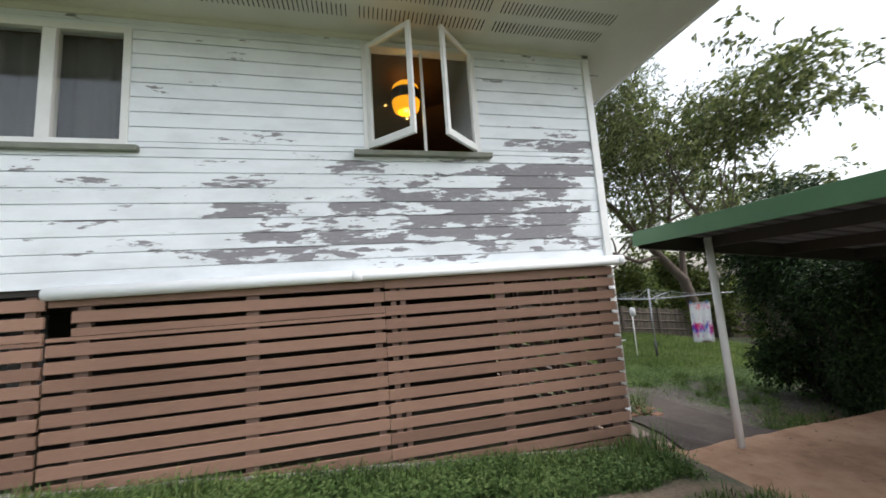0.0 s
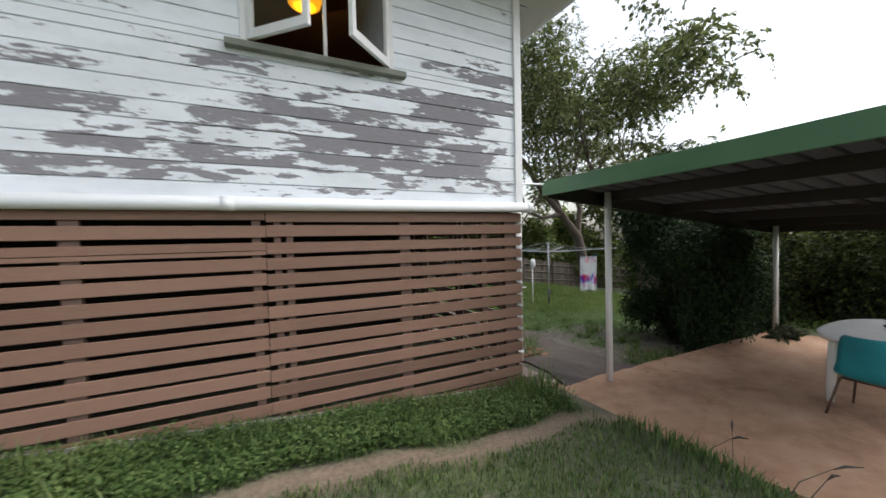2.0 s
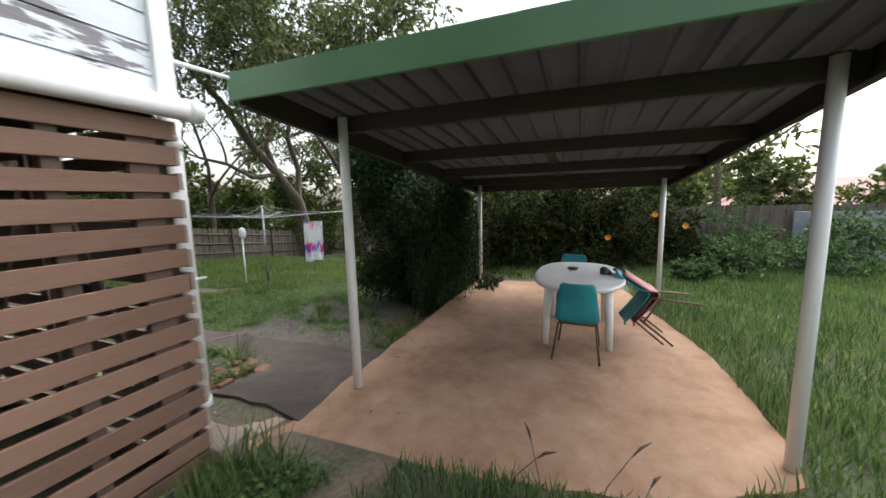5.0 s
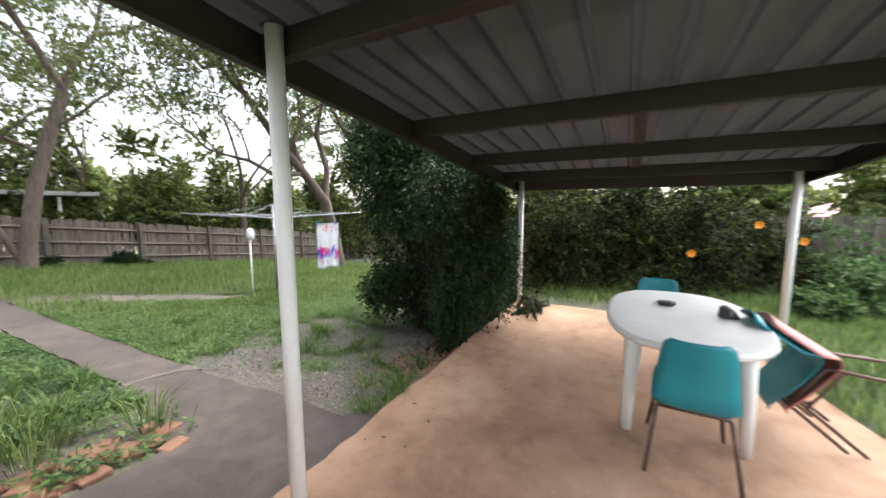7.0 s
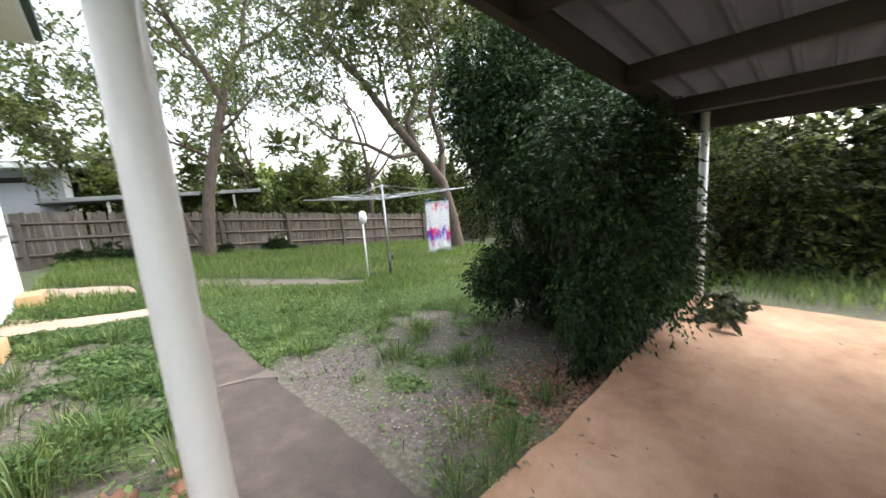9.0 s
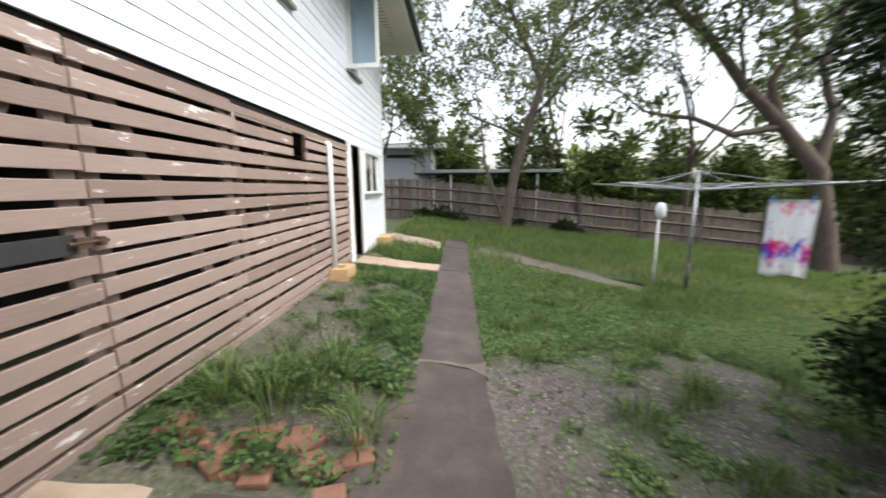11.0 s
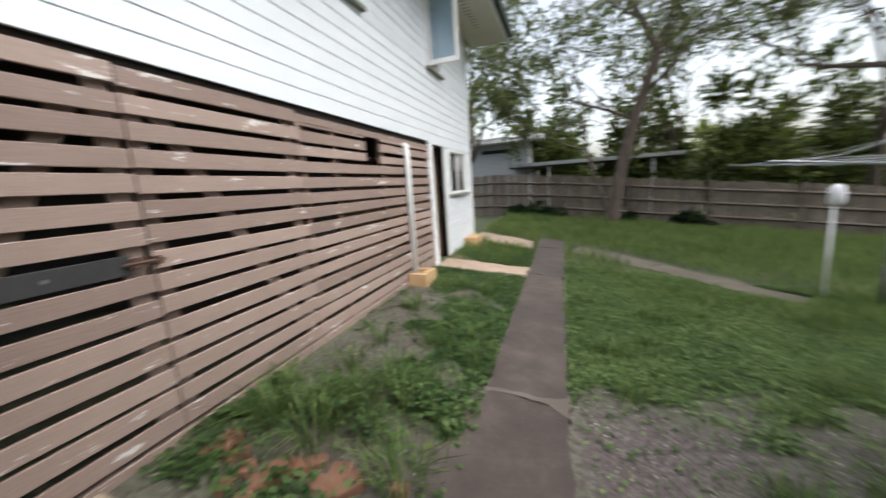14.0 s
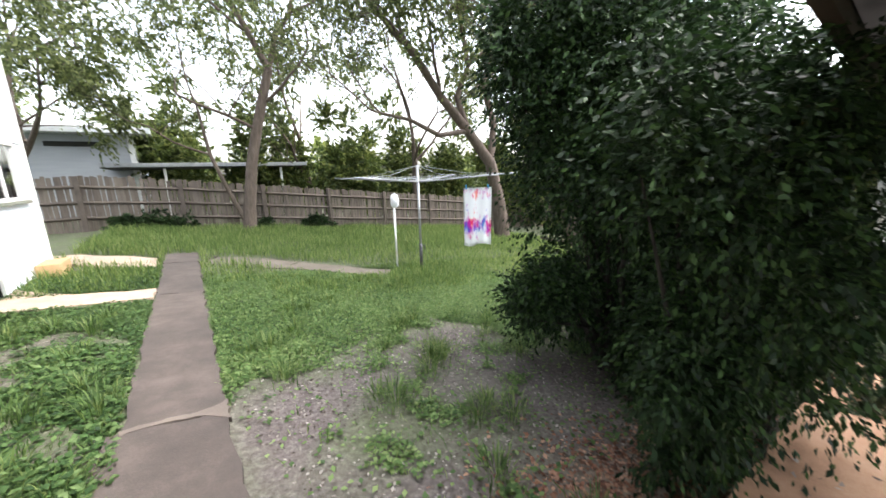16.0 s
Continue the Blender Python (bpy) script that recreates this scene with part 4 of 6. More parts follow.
# pipes
def elbow_pipe(name, pts, r, label, straps=()):
    t = thing(name, label, "pipe")
    part("pipe", tubed(pts, r, 16), PVC, t, smooth=True)
    for p, d in straps:
        part("collar", tubed([p, Vector(p) + Vector(d)], r * 1.09, 16), PVC, t, smooth=True)
    return t


elbow_pipe("drain_pipe", [(-2.5, YW - 0.075, 2.075), (2.66, YW - 0.075, 2.115)], 0.052, "thick white plastic pipe along the foot of the weatherboards", (((2.60, YW - 0.075, 2.1145), (0.07, 0, 0)), ((-0.2, YW - 0.075, 2.093), (0.09, 0, 0.0007))))
down = elbow_pipe("downpipe", [(XW + 0.075, YW + 0.10, 2.10), (XW + 0.08, YW + 0.11, 1.5), (XW + 0.085, YW + 0.12, 0.48)], 0.05, "white plastic downpipe ending above a block at the corner", (((XW + 0.085, YW + 0.12, 0.525), (0, 0, -0.05)), ((XW + 0.082, YW + 0.113, 1.22), (0, 0, 0.018)), ((XW + 0.076, YW + 0.102, 1.93), (0, 0, 0.06))))
part("clip_ear", boxed((XW + 0.135, YW + 0.09, 1.222), (XW + 0.18, YW + 0.11, 1.234), 0.002), PVC, down)
elbow_pipe("waste_pipe", [(XW + 0.03, 7.92, 1.98), (XW + 0.06, 7.92, 1.96), (XW + 0.065, 7.92, 1.90), (XW + 0.065, 7.90, 0.21)], 0.036, "thin white plastic waste pipe standing on a brick drain surround")
gul = thing("drain_surround", "tan brick drain surround round the foot of the pipe", "drain surround", (XW + 0.14, 7.9, 0))
for a, b in (((-0.1, -0.2, -0.05), (0.16, -0.11, 0.27)), ((-0.1, 0.11, -0.05), (0.16, 0.2, 0.27)), ((0.07, -0.108, -0.05), (0.16, 0.108, 0.275)), ((-0.1, -0.108, -0.05), (-0.06, 0.108, 0.24))):
    part("brick", boxed(a, b, 0.008), SANDBRICK, gul)
part("grate", boxed((-0.058, -0.106, 0.19), (0.068, 0.106, 0.21)), PLINTH, gul)
stp = thing("drain_block", "tan concrete block against the wall by the doorway", "block", (XW + 0.17, 10.9, 0.0))
part("block", boxed((-0.13, -0.28, -0.05), (0.15, 0.28, 0.31), 0.02), SANDBRICK, stp)
foot = thing("splash_block", "broken concrete block under the downpipe", "block", (XW + 0.06, YW + 0.1, 0.1))
part("block", boxed((-0.02, -0.17, -0.08), (0.13, 0.2, 0.1), 0.015), PLINTH, foot)
part("timber", boxed((-0.06, -0.22, 0.11), (0.12, 0.16, 0.2), 0.01), SLAT_SIDE, foot)
# ---- carport ----
SLOPE = 0.088
sheet_z = lambda x: 2.388 - SLOPE * (x - 3.4)
YR0, YR1, XR0, XR1 = 0.06, 3.40, 3.04, 8.4
carport = thing("carport", "open steel carport with green fascia on white posts", "carport")
bm = bmesh.new()
prof, y = [], YR0
while y < YR1:
    prof += [(y, 0.0), (y + 0.13, 0.0), (y + 0.142, 0.024), (y + 0.175, 0.024), (y + 0.187, 0.0)]
    y += 0.2
xs = np.linspace(XR0, XR1, 5)
grid = [[bm.verts.new((x, min(u, YR1), sheet_z(x) + v)) for u, v in prof] for x in xs]
for a, b in zip(grid, grid[1:]):
    for i in range(len(prof) - 1):
        bm.faces.new((a[i], b[i], b[i + 1], a[i + 1]))
bmesh.ops.solidify(bm, geom=bm.faces[:], thickness=0.004)
part("roof_sheet", bm, ROOF_UNDER, carport, "ribbed zinc roof sheet with the carport shade in its colour")
part("fascia", boxed((XR0 - 0.03, YR0 - 0.03, 2.276), (XR0 - 0.002, YR1 + 0.06, 2.444), 0.006), GREEN_FASCIA, carport, "green folded steel fascia")
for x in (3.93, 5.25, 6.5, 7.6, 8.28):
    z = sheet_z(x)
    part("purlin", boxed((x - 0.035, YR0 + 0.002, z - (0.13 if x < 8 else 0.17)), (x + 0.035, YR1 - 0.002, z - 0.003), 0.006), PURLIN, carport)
for y, inward in ((YR0, 1), (YR1, -1)):
    bm = bmesh.new()
    za, zb = sheet_z(XR0), sheet_z(XR1)
    # a folded channel: upright web with a flange turned in under the purlins
    prof = [(0, 0.045), (0, -0.18), (0.055 * inward, -0.18), (0.055 * inward, -0.172), (0.006 * inward, -0.17), (0.006 * inward, 0.045)]
    e0 = [bm.verts.new((XR0, y - 0.006 * inward + u, za + v)) for u, v in prof]
    e1 = [bm.verts.new((XR1, y - 0.006 * inward + u, zb + v)) for u, v in prof]
    for i in range(6):
        bm.faces.new((e0[i], e0[(i + 1) % 6], e1[(i + 1) % 6], e1[i]))
    bm.faces.new(e0[::-1])
    bm.faces.new(e1)
    bmesh.ops.recalc_face_normals(bm, faces=bm.faces)
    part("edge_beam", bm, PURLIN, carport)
for xa, xb in ((5.29, 6.46), (6.54, 7.56)):
    bm = bmesh.new()
    v = [bm.verts.new((x, y, sheet_z(x) - d)) for x in (xa, xb) for y in (1.72, 1.81) for d in (0.006, 0.03)]
    bmesh.ops.convex_hull(bm, input=v)
    part("stay", bm, PURLIN, carport)
for x, y in ((3.85, 3.24), (3.87, 0.2), (8.20, 3.29), (7.85, 0.23)):
    p = part("post", tubed([(x, y, 0.0), (x, y, sheet_z(x) - 0.025)], 0.039, 20), POST_PAINT, carport, smooth=True)
    part("cap", boxed((x - 0.038, y - 0.045, sheet_z(x) - 0.027), (x + 0.038, y + 0.045, sheet_z(x) - 0.017), 0.003), PURLIN, p)

# strut between house and carport
tagged(part("conduit", tubed([(XW + 0.02, YW + 0.13, 2.405), (3.3, YR1 + 0.02, 2.415)], 0.013, 8), PVC), "thin white conduit between house and carport", "conduit")

# ---- table and chairs ----
table = thing("table", "white oval plastic garden table", "table", (5.87, 1.43, 0))
bm = bmesh.new()
TA, TB, N = 0.80, 0.50, 40
def oval(a, b, z, p=2.6):
    out = []
    for k in range(N):
        t = 2 * math.pi * k / N
        c, s = math.cos(t), math.sin(t)
        out.append(bm.verts.new((a * abs(c) ** (2 / p) * (1 if c > 0 else -1), b * abs(s) ** (2 / p) * (1 if s > 0 else -1), z)))
    return out
rings = [oval(TA - 0.06, TB - 0.06, 0.69), oval(TA - 0.01, TB - 0.01, 0.685), oval(TA, TB, 0.70), oval(TA, TB, 0.715), oval(TA - 0.012, TB - 0.012, 0.73), oval(TA - 0.03, TB - 0.03, 0.727)]
for a, b in zip(rings, rings[1:]):
    for k in range(N):
        bm.faces.new((a[k], a[(k + 1) % N], b[(k + 1) % N], b[k]))
bm.faces.new(rings[0][::-1])
bm.faces.new(rings[-1])
bmesh.ops.recalc_face_normals(bm, faces=bm.faces)
part("tabletop", bm, TABLE_WHITE, table, smooth=True)
for sx in (-1, 1):
    for sy in (-1, 1):
        x, y = sx * 0.50, sy * 0.33
        leg = bmesh.new()
        tube(leg, [(x, y, 0), (x - sx * 0.01, y - sy * 0.01, 0.35), (x - sx * 0.03, y - sy * 0.03, 0.692)], [0.034, 0.042, 0.052], 12)
        part("leg", leg, TABLE_WHITE, table, smooth=True)
tray = thing("ashtray", "small dark dish on the white table", "dish", (6.1, 1.5, 0.7285))
part("dish", tubed([(0, 0, 0), (0, 0, 0.012), (0, 0, 0.025)], [0.05, 0.065, 0.07], 16), DARK_CLUTTER, tray, smooth=True)
# dark disc stands in for the tipped chair back where it meets the table
tagged(part("dark_flat_disc", tubed([(5.92, 1.12, 0.7285), (5.92, 1.12, 0.735), (5.90, 1.1, 0.75)], [0.07, 0.09, 0.04], 12), DARK_CLUTTER), "dark flat disc added for the tipped chair's top edge", "dish")


def chair(shell, label):
    """A moulded plastic shell on four bent steel legs, facing +x."""
    t = thing("chair", label, "chair", group="chairs round the table")
    bm = bmesh.new()
    prof = [(0.24, 0.395, 0.18), (0.22, 0.415, 0.195), (0.12, 0.395, 0.205), (-0.02, 0.375, 0.21), (-0.13, 0.365, 0.21), (-0.19, 0.37, 0.21), (-0.222, 0.405, 0.21), (-0.232, 0.50, 0.202), (-0.24, 0.60, 0.192), (-0.25, 0.70, 0.180), (-0.258, 0.765, 0.165), (-0.262, 0.79, 0.135)]
    rows = []
    for x, z, w in prof:
        row = []
        for k in range(9):
            u = (k - 4) / 4
            curl = 0.03 * u ** 4
            up = curl * (1.0 if z < 0.42 else 0.1)
            fwd = (0.045 * u * u) if z > 0.42 else 0
            row.append(bm.verts.new((x + fwd, w * u, z + up)))
        rows.append(row)
    for a, b in zip(rows, rows[1:]):
        for k in range(8):
            bm.faces.new((a[k], a[k + 1], b[k + 1], b[k]))
    bmesh.ops.recalc_face_normals(bm, faces=bm.faces)
    bmesh.ops.solidify(bm, geom=bm.faces[:], thickness=0.009)
    part("seat_shell", bm, shell, t, smooth=True)
    for sy in (-1, 1):
        part("leg", tubed([(0.22, sy * 0.215, 0.008), (0.15, sy * 0.17, 0.355), (0.10, sy * 0.15, 0.372)], 0.011, 8), RUST_STEEL, t, smooth=True)
        part("leg", tubed([(-0.32, sy * 0.225, 0.008), (-0.17, sy * 0.18, 0.345), (-0.10, sy * 0.15, 0.358)], 0.011, 8), RUST_STEEL, t, smooth=True)
        part("side_rail", tubed([(-0.15, sy * 0.17, 0.352), (0.15, sy * 0.17, 0.366)], 0.010, 8), RUST_STEEL, t, smooth=True)
    part("cross_rail", tubed([(-0.16, -0.17, 0.352), (-0.16, 0.17, 0.352)], 0.010, 8), RUST_STEEL, t, smooth=True)
    part("cross_rail", tubed([(0.15, -0.17, 0.365), (0.15, 0.17, 0.365)], 0.010, 8), RUST_STEEL, t, smooth=True)
    return t


teal = chair(TEAL, "teal moulded plastic chair with brown steel legs")
teal.matrix_basis = pose(5.25, 1.42, 0.0, 0, 0, -3)
second = copy_thing(teal, pose(6.75, 1.52, 0.0, 0, 0, 176))
pink = chair(PINK, "faded pink plastic chair tipped forward against the table")
tipped = pose(5.88, 0.24, 0.0, 0, 0, 93) @ pose(0.22, 0, 0.012) @ pose(0, 0, 0, 0, 62, 0) @ pose(-0.22, 0, 0)
pink.matrix_basis = tipped
third = tagged(copy_thing(teal, tipped @ pose(0.035, 0.0, 0.085)), "teal plastic chair stacked on the tipped pink chair")

# ---- clothes line ----
CX, CY = 8.27, 9.1
cz = float(ground_z(CX, CY))
line = thing("clothes_line", "rotary clothes line with grey steel arms and wires", "clothes line", (CX, CY, cz))
TOPZ, ARMZ = 2.10, 1.78
part("mast", tubed([(0, 0, -0.1), (0, 0, TOPZ)], 0.024, 12), GALV, line, smooth=True)
part("sleeve", tubed([(0, 0, 0.0), (0, 0, 0.56)], 0.032, 12), GREY_STEEL, line, smooth=True)
part("crank", tubed([(0.03, 0, 0.5), (0.09, 0, 0.52), (0.10, 0, 0.42)], 0.012, 6), DARK_CLUTTER, line)
ends = []
for k, deg in enumerate((-34 + 90 + 66, 32, -58, -148)):
    a = radians(deg + 0)
    e = Vector((math.cos(a) * 2.0, math.sin(a) * 2.0, ARMZ + 0.12))
    ends.append(e)
    part("arm", tubed([(0, 0, ARMZ), e], 0.014, 8), GALV, line, smooth=True)
    mid = Vector((e.x * 0.5, e.y * 0.5, (TOPZ + ARMZ) / 2 - 0.02))
    part("stay_wire", tubed([(0, 0, TOPZ - 0.01), mid, e * 0.98 + Vector((0, 0, 0.02))], 0.004, 5), ROPE, line)
for a, b in zip(ends, ends[1:] + ends[:1]):
    for s in (1.0, 0.8, 0.6, 0.42):
        p, q = Vector((a.x * s, a.y * s, ARMZ + 0.12 * s)), Vector((b.x * s, b.y * s, ARMZ + 0.12 * s))
        part("line_wire", tubed([p, (p + q) / 2 - Vector((0, 0, 0.03)), q], 0.0028, 4), ROPE, line)

# towel on the line
towel = bmesh.new()
W, Ht = 0.55, 1.05
rowsv = []
for j in range(15):
    v = j / 14
    rowsv.append([towel.verts.new((W * (i / 16 - 0.5) * (1 - 0.06 * v), 0.018 * math.sin(i * 0.9 + 1.5 * v) * (0.3 + v) + 0.02 * math.sin(i * 0.35 + 2) * v, -Ht * v - 0.02 * math.sin(i * 0.5) * v)) for i in range(17)])
for a, b in zip(rowsv, rowsv[1:]):
    for i in range(16):
        towel.faces.new((a[i], b[i], b[i + 1], a[i + 1]))
bmesh.ops.solidify(towel, geom=towel.faces[:], thickness=0.006)
tw = thing("towel", "white towel with bright splashes of blue, purple and red dye", "towel", (8.85, 8.0, 1.19), rz=-20)
part("cloth", towel, TOWEL, tw, smooth=True)
for x in (-0.22, 0.2):
    part("peg", boxed((x - 0.008, -0.012, -0.03), (x + 0.008, 0.018, 0.05), 0.002), BLUE_PEG, tw, "blue plastic peg")
second_cloth = bmesh.new()
box(second_cloth, (-0.14, -0.004, -0.75), (0.14, 0.004, 0), 0.002)
tw2 = thing("cloth", "dark cloth hanging behind the bright towel", "cloth", (8.95, 8.35, 1.2), rz=60)
part("fabric", second_cloth, DARK_CLUTTER, tw2)

# white pole with a peg bag
px, py = 7.9, 9.45
pz = float(ground_z(px, py))
pole = thing("peg_pole", "thin white pole with a white peg bag on top", "pole", (px, py, pz))
part("pole", tubed([(0, 0, -0.05), (0, 0, 1.48)], 0.02, 10), POST_PAINT, pole, smooth=True)
part("bag", tubed([(0.02, 0, 1.25), (0.02, 0, 1.29), (0.02, 0, 1.41), (0.01, 0, 1.50), (0, 0, 1.53)], [0.03, 0.08, 0.085, 0.07, 0.02], 12), BAG, pole, smooth=True)

# ---- back fence ----
FY = 17.6
fence_z = lambda x: float(ground_z(x, FY)) 
fence = thing("fence", "weathered grey timber paling fence along the back", "fence", kind="structure")
pal = bmesh.new()
box(pal, (-0.05, -0.008, 0), (0.05, 0.008, 1.62))
pal_me = bpy.data.meshes.new("paling")
pal.to_mesh(pal_me)
pal.free()
pal_me.materials.append(PALING)
rng = random.Random(9)
x = -6.0
while x < 24:
    o = new("paling", pal_me)
    o.parent = fence
    o.matrix_basis = pose(x, FY + rng.uniform(-0.004, 0.004), fence_z(x) + rng.uniform(-0.05, 0.03) - 0.03, 0, rng.uniform(-1, 1), 0) @ Matrix.Diagonal((rng.uniform(0.88, 1.06), 1, 1, 1))
    x += 0.107 if rng.random() > 0.07 else 0.14
for k in range(13):
    x = -5.2 + 2.4 * k
    z = fence_z(x)
    part("post", boxed((x - 0.06, FY - 0.11, z - 0.2), (x + 0.06, FY - 0.035, z + 1.6), 0.006), PALING_RAIL, fence)
    if k < 12:
        z2 = fence_z(x + 2.4)
        for h in (0.4, 0.85, 1.3):
            part("rail", tubed([(x, FY - 0.022, z + h), (x + 2.4, FY - 0.022, z2 + h)], 0.05, 4), PALING_RAIL, fence)
# right-hand boundary fence, behind the shrubs
fence2 = thing("fence_side", "grey timber boundary fence half hidden by shrubs", "fence", kind="structure")
y = -9.0
while y < 17.4:
    o = new("paling", pal_me)
    o.parent = fence2
    o.matrix_basis = pose(24.0 if y > 9 else 13.2, y, float(ground_z(13.2, y)) - 0.05, 0, rng.uniform(-1, 1), 90)
    y += 0.107
y = -9.0
while y < 8.9:
    for h in (0.4, 1.2):
        part("rail", boxed((13.21, y, float(ground_z(13.2, y)) + h), (13.26, y + 2.4, float(ground_z(13.2, y)) + h + 0.07)), PALING_RAIL, fence2)
    y += 2.4


# ---- trees and shrubs ----
def limb(bm, start, direction, length, radius, rng, depth, tips, bend=0.25, split=3, up=0.12):
    """A limb that bends and forks; its fine ends are collected in tips."""
    pts, p, d = [Vector(start)], Vector(start), Vector(direction).normalized()
    n = 5
    for i in range(n):
        d = (d + Vector((rng.gauss(0, bend), rng.gauss(0, bend), rng.gauss(up, bend * 0.6))) * 0.5).normalized()
        p = p + d * length / n
        pts.append(p.copy())
    radii = [radius * (1 - 0.45 * i / n) for i in range(n + 1)]
    tube(bm, pts, radii, 8 if depth > 3 else 4, False)
    if depth == 0:
        tips += pts[3:]
        return
    if depth == 1:
        tips.append(pts[-1])
    for k in range(split):
        i = n if k == 0 else rng.randint(2, n)
        spread = 0.45 if k == 0 else 0.9
        nd = (d + Vector((rng.gauss(0, spread), rng.gauss(0, spread), rng.gauss(0.05, spread * 0.35)))).normalized()
        limb(bm, pts[i], nd, max(0.5, length * rng.uniform(0.66, 0.88)), radii[i] * (0.8 if k == 0 else 0.55), rng, depth - 1, tips, bend, split, up)


def sprays(centres, outward, leaves_each, reach, droop, gen):
    """Leaf places and directions along short arching twigs that start at the centres."""
    n = len(centres)
    d = outward + gen.normal(size=(n, 3)) * 0.55
    d /= np.linalg.norm(d, axis=1)[:, None]
    ln = gen.uniform(0.5, 1.3, n) * reach
    s = np.tile(np.linspace(0.1, 1, leaves_each), (n, 1)) + gen.normal(0, 0.04, (n, leaves_each))
    p = centres[:, None, :] + d[:, None, :] * (s * ln[:, None])[..., None]
    p[..., 2] -= droop * (s * ln[:, None]) ** 2 / reach
    p += gen.normal(0, reach * 0.06, p.shape)
    a = np.repeat(d[:, None, :], leaves_each, 1).copy()
    a[..., 2] -= 2 * droop * s
    return p.reshape(-1, 3), a.reshape(-1, 3)


def tree(name, at, trunk, leaf, size, count, spread, label, seed, depth=4, split=3, lean=(0, 0, 1), mat=None, droop=0.2, up=0.12):
    z = float(ground_z(at[0], at[1]))
    t = thing(name, label, "tree", (at[0], at[1], z - 0.1))
    rng, tips, bm = random.Random(seed), [], bmesh.new()
    height, radius = trunk
    limb(bm, (0, 0, 0), lean, height, radius, rng, depth, tips, 0.16, split, up)
    part("trunk", bm, BARK, t, smooth=True)
    gen = np.random.default_rng(seed)
    tp = np.array([tuple(p) for p in tips])
    tp = tp[gen.uniform(size=len(tp)) < 0.8]
    fat = gen.uniform(0.5, 1.3, len(tp))
    twigs = count // 10
    pick = gen.integers(0, len(tp), twigs)
    c = tp[pick] + gen.normal(size=(twigs, 3)) * np.array([spread, spread, spread * 0.4]) * fat[pick][:, None] * 0.75
    pts, along = sprays(c, np.tile((0.0, 0.0, 0.1), (twigs, 1)), 10, spread * 1.1, 0.4 + droop, gen)
    leaves("crown", pts, size, mat or leaf, t, 0.5, droop, seed, along)
    return t


def shrub(name, at, radii, count, size, mat, label, seed, droop=0.2, stems=7, lumps=26, category="shrub", keep=None, foot=0.0, reach=None, root=(0, 0)):
    """A shrub: stems from the base and leaves on arching twigs, gathered in uneven clumps; foot is the height where the crown begins."""
    z = float(ground_z(at[0], at[1]))
    t = thing(name, label, category, (at[0], at[1], z))
    rng, gen = random.Random(seed), np.random.default_rng(seed)
    rx, ry, rz = radii
    d = gen.normal(size=(lumps, 3))
    d /= np.linalg.norm(d, axis=1)[:, None]
    if not foot:
        d[:, 2] = np.abs(d[:, 2])
        c = d * np.array([rx, ry, rz * 0.86]) * gen.uniform(0.35, 0.9, (lumps, 1)) + np.array([0, 0, rz * 0.08])
    else:
        half = (rz - foot) / 2
        c = d * np.array([rx, ry, half]) * gen.uniform(0.45, 0.92, (lumps, 1)) + np.array([0, 0, foot + half])
    bm = bmesh.new()
    for k in range(stems):
        e = Vector(c[k % lumps])
        tube(bm, [(root[0] + rng.uniform(-0.15, 0.15), root[1] + rng.uniform(-0.15, 0.15), -0.25), Vector((root[0] * 0.6, root[1] * 0.6, 0)) + e * 0.45 + Vector((rng.uniform(-0.1, 0.1), rng.uniform(-0.1, 0.1), 0.15)), e], [0.024, 0.016, 0.005], 6, False)
    part("stem", bm, BARK_DARK, t, smooth=True)
    each = 12
    twigs = count // each
    pick = gen.integers(0, lumps, twigs)
    lump_r = gen.uniform(0.10, 0.30, lumps)[pick][:, None]
    off = gen.normal(size=(twigs, 3))
    off /= np.linalg.norm(off, axis=1)[:, None]
    start = c[pick] + off * lump_r * np.array([rx, ry, rz * 0.6]) * gen.uniform(0.3, 1.0, (twigs, 1))
    pts, along = sprays(start, off + c[pick] / np.array([rx, ry, rz]) * 0.5, each, reach or 0.24 * (rx + ry) / 2, droop, gen)
    ok = pts[:, 2] > 0.04
    if keep:
        ok &= keep(pts[:, 0] + at[0], pts[:, 1] + at[1], pts[:, 2] + z)
    leaves("foliage", pts[ok], size, mat, t, 0.45, droop, seed, along[ok])
    return t


under_roof = lambda x, y, z: ~((y < 3.46) & (z > sheet_z(x) - 0.17)) & ~((y < 3.4) & (z < 0.03)) & (np.hypot(x - 4.59, y - 3.1) > 1.2)
shrub("bush", (7.6, 4.6), (0.92, 0.95, 3.9), 62000, 0.046, LEAF_BUSH, "large dark green bush with glossy leaves beside the slab", 3, 0.45, 5, 60, "bush", under_roof, 0.95, 0.3)
shrub("bush", (6.8, 3.74), (0.66, 0.52, 2.45), 18000, 0.043, LEAF_BUSH, "upper boughs of a dark bush pressed under the carport edge", 15, 0.35, 3, 26, "bush", under_roof, 1.35, 0.24)
shrub("bush", (7.12, 3.62), (0.82, 0.5, 2.2), 30000, 0.042, LEAF_BUSH, "dark green bush spilling over the edge of the slab", 8, 0.6, 4, 44, "bush", under_roof, 0.12, 0.24)
shrub("bush", (7.6, 4.12), (0.65, 0.6, 1.35), 22000, 0.045, LEAF_BUSH, "dense low skirt of dark leaves at the foot of the bush", 19, 0.5, 3, 40, "bush", under_roof, 0.0, 0.2)
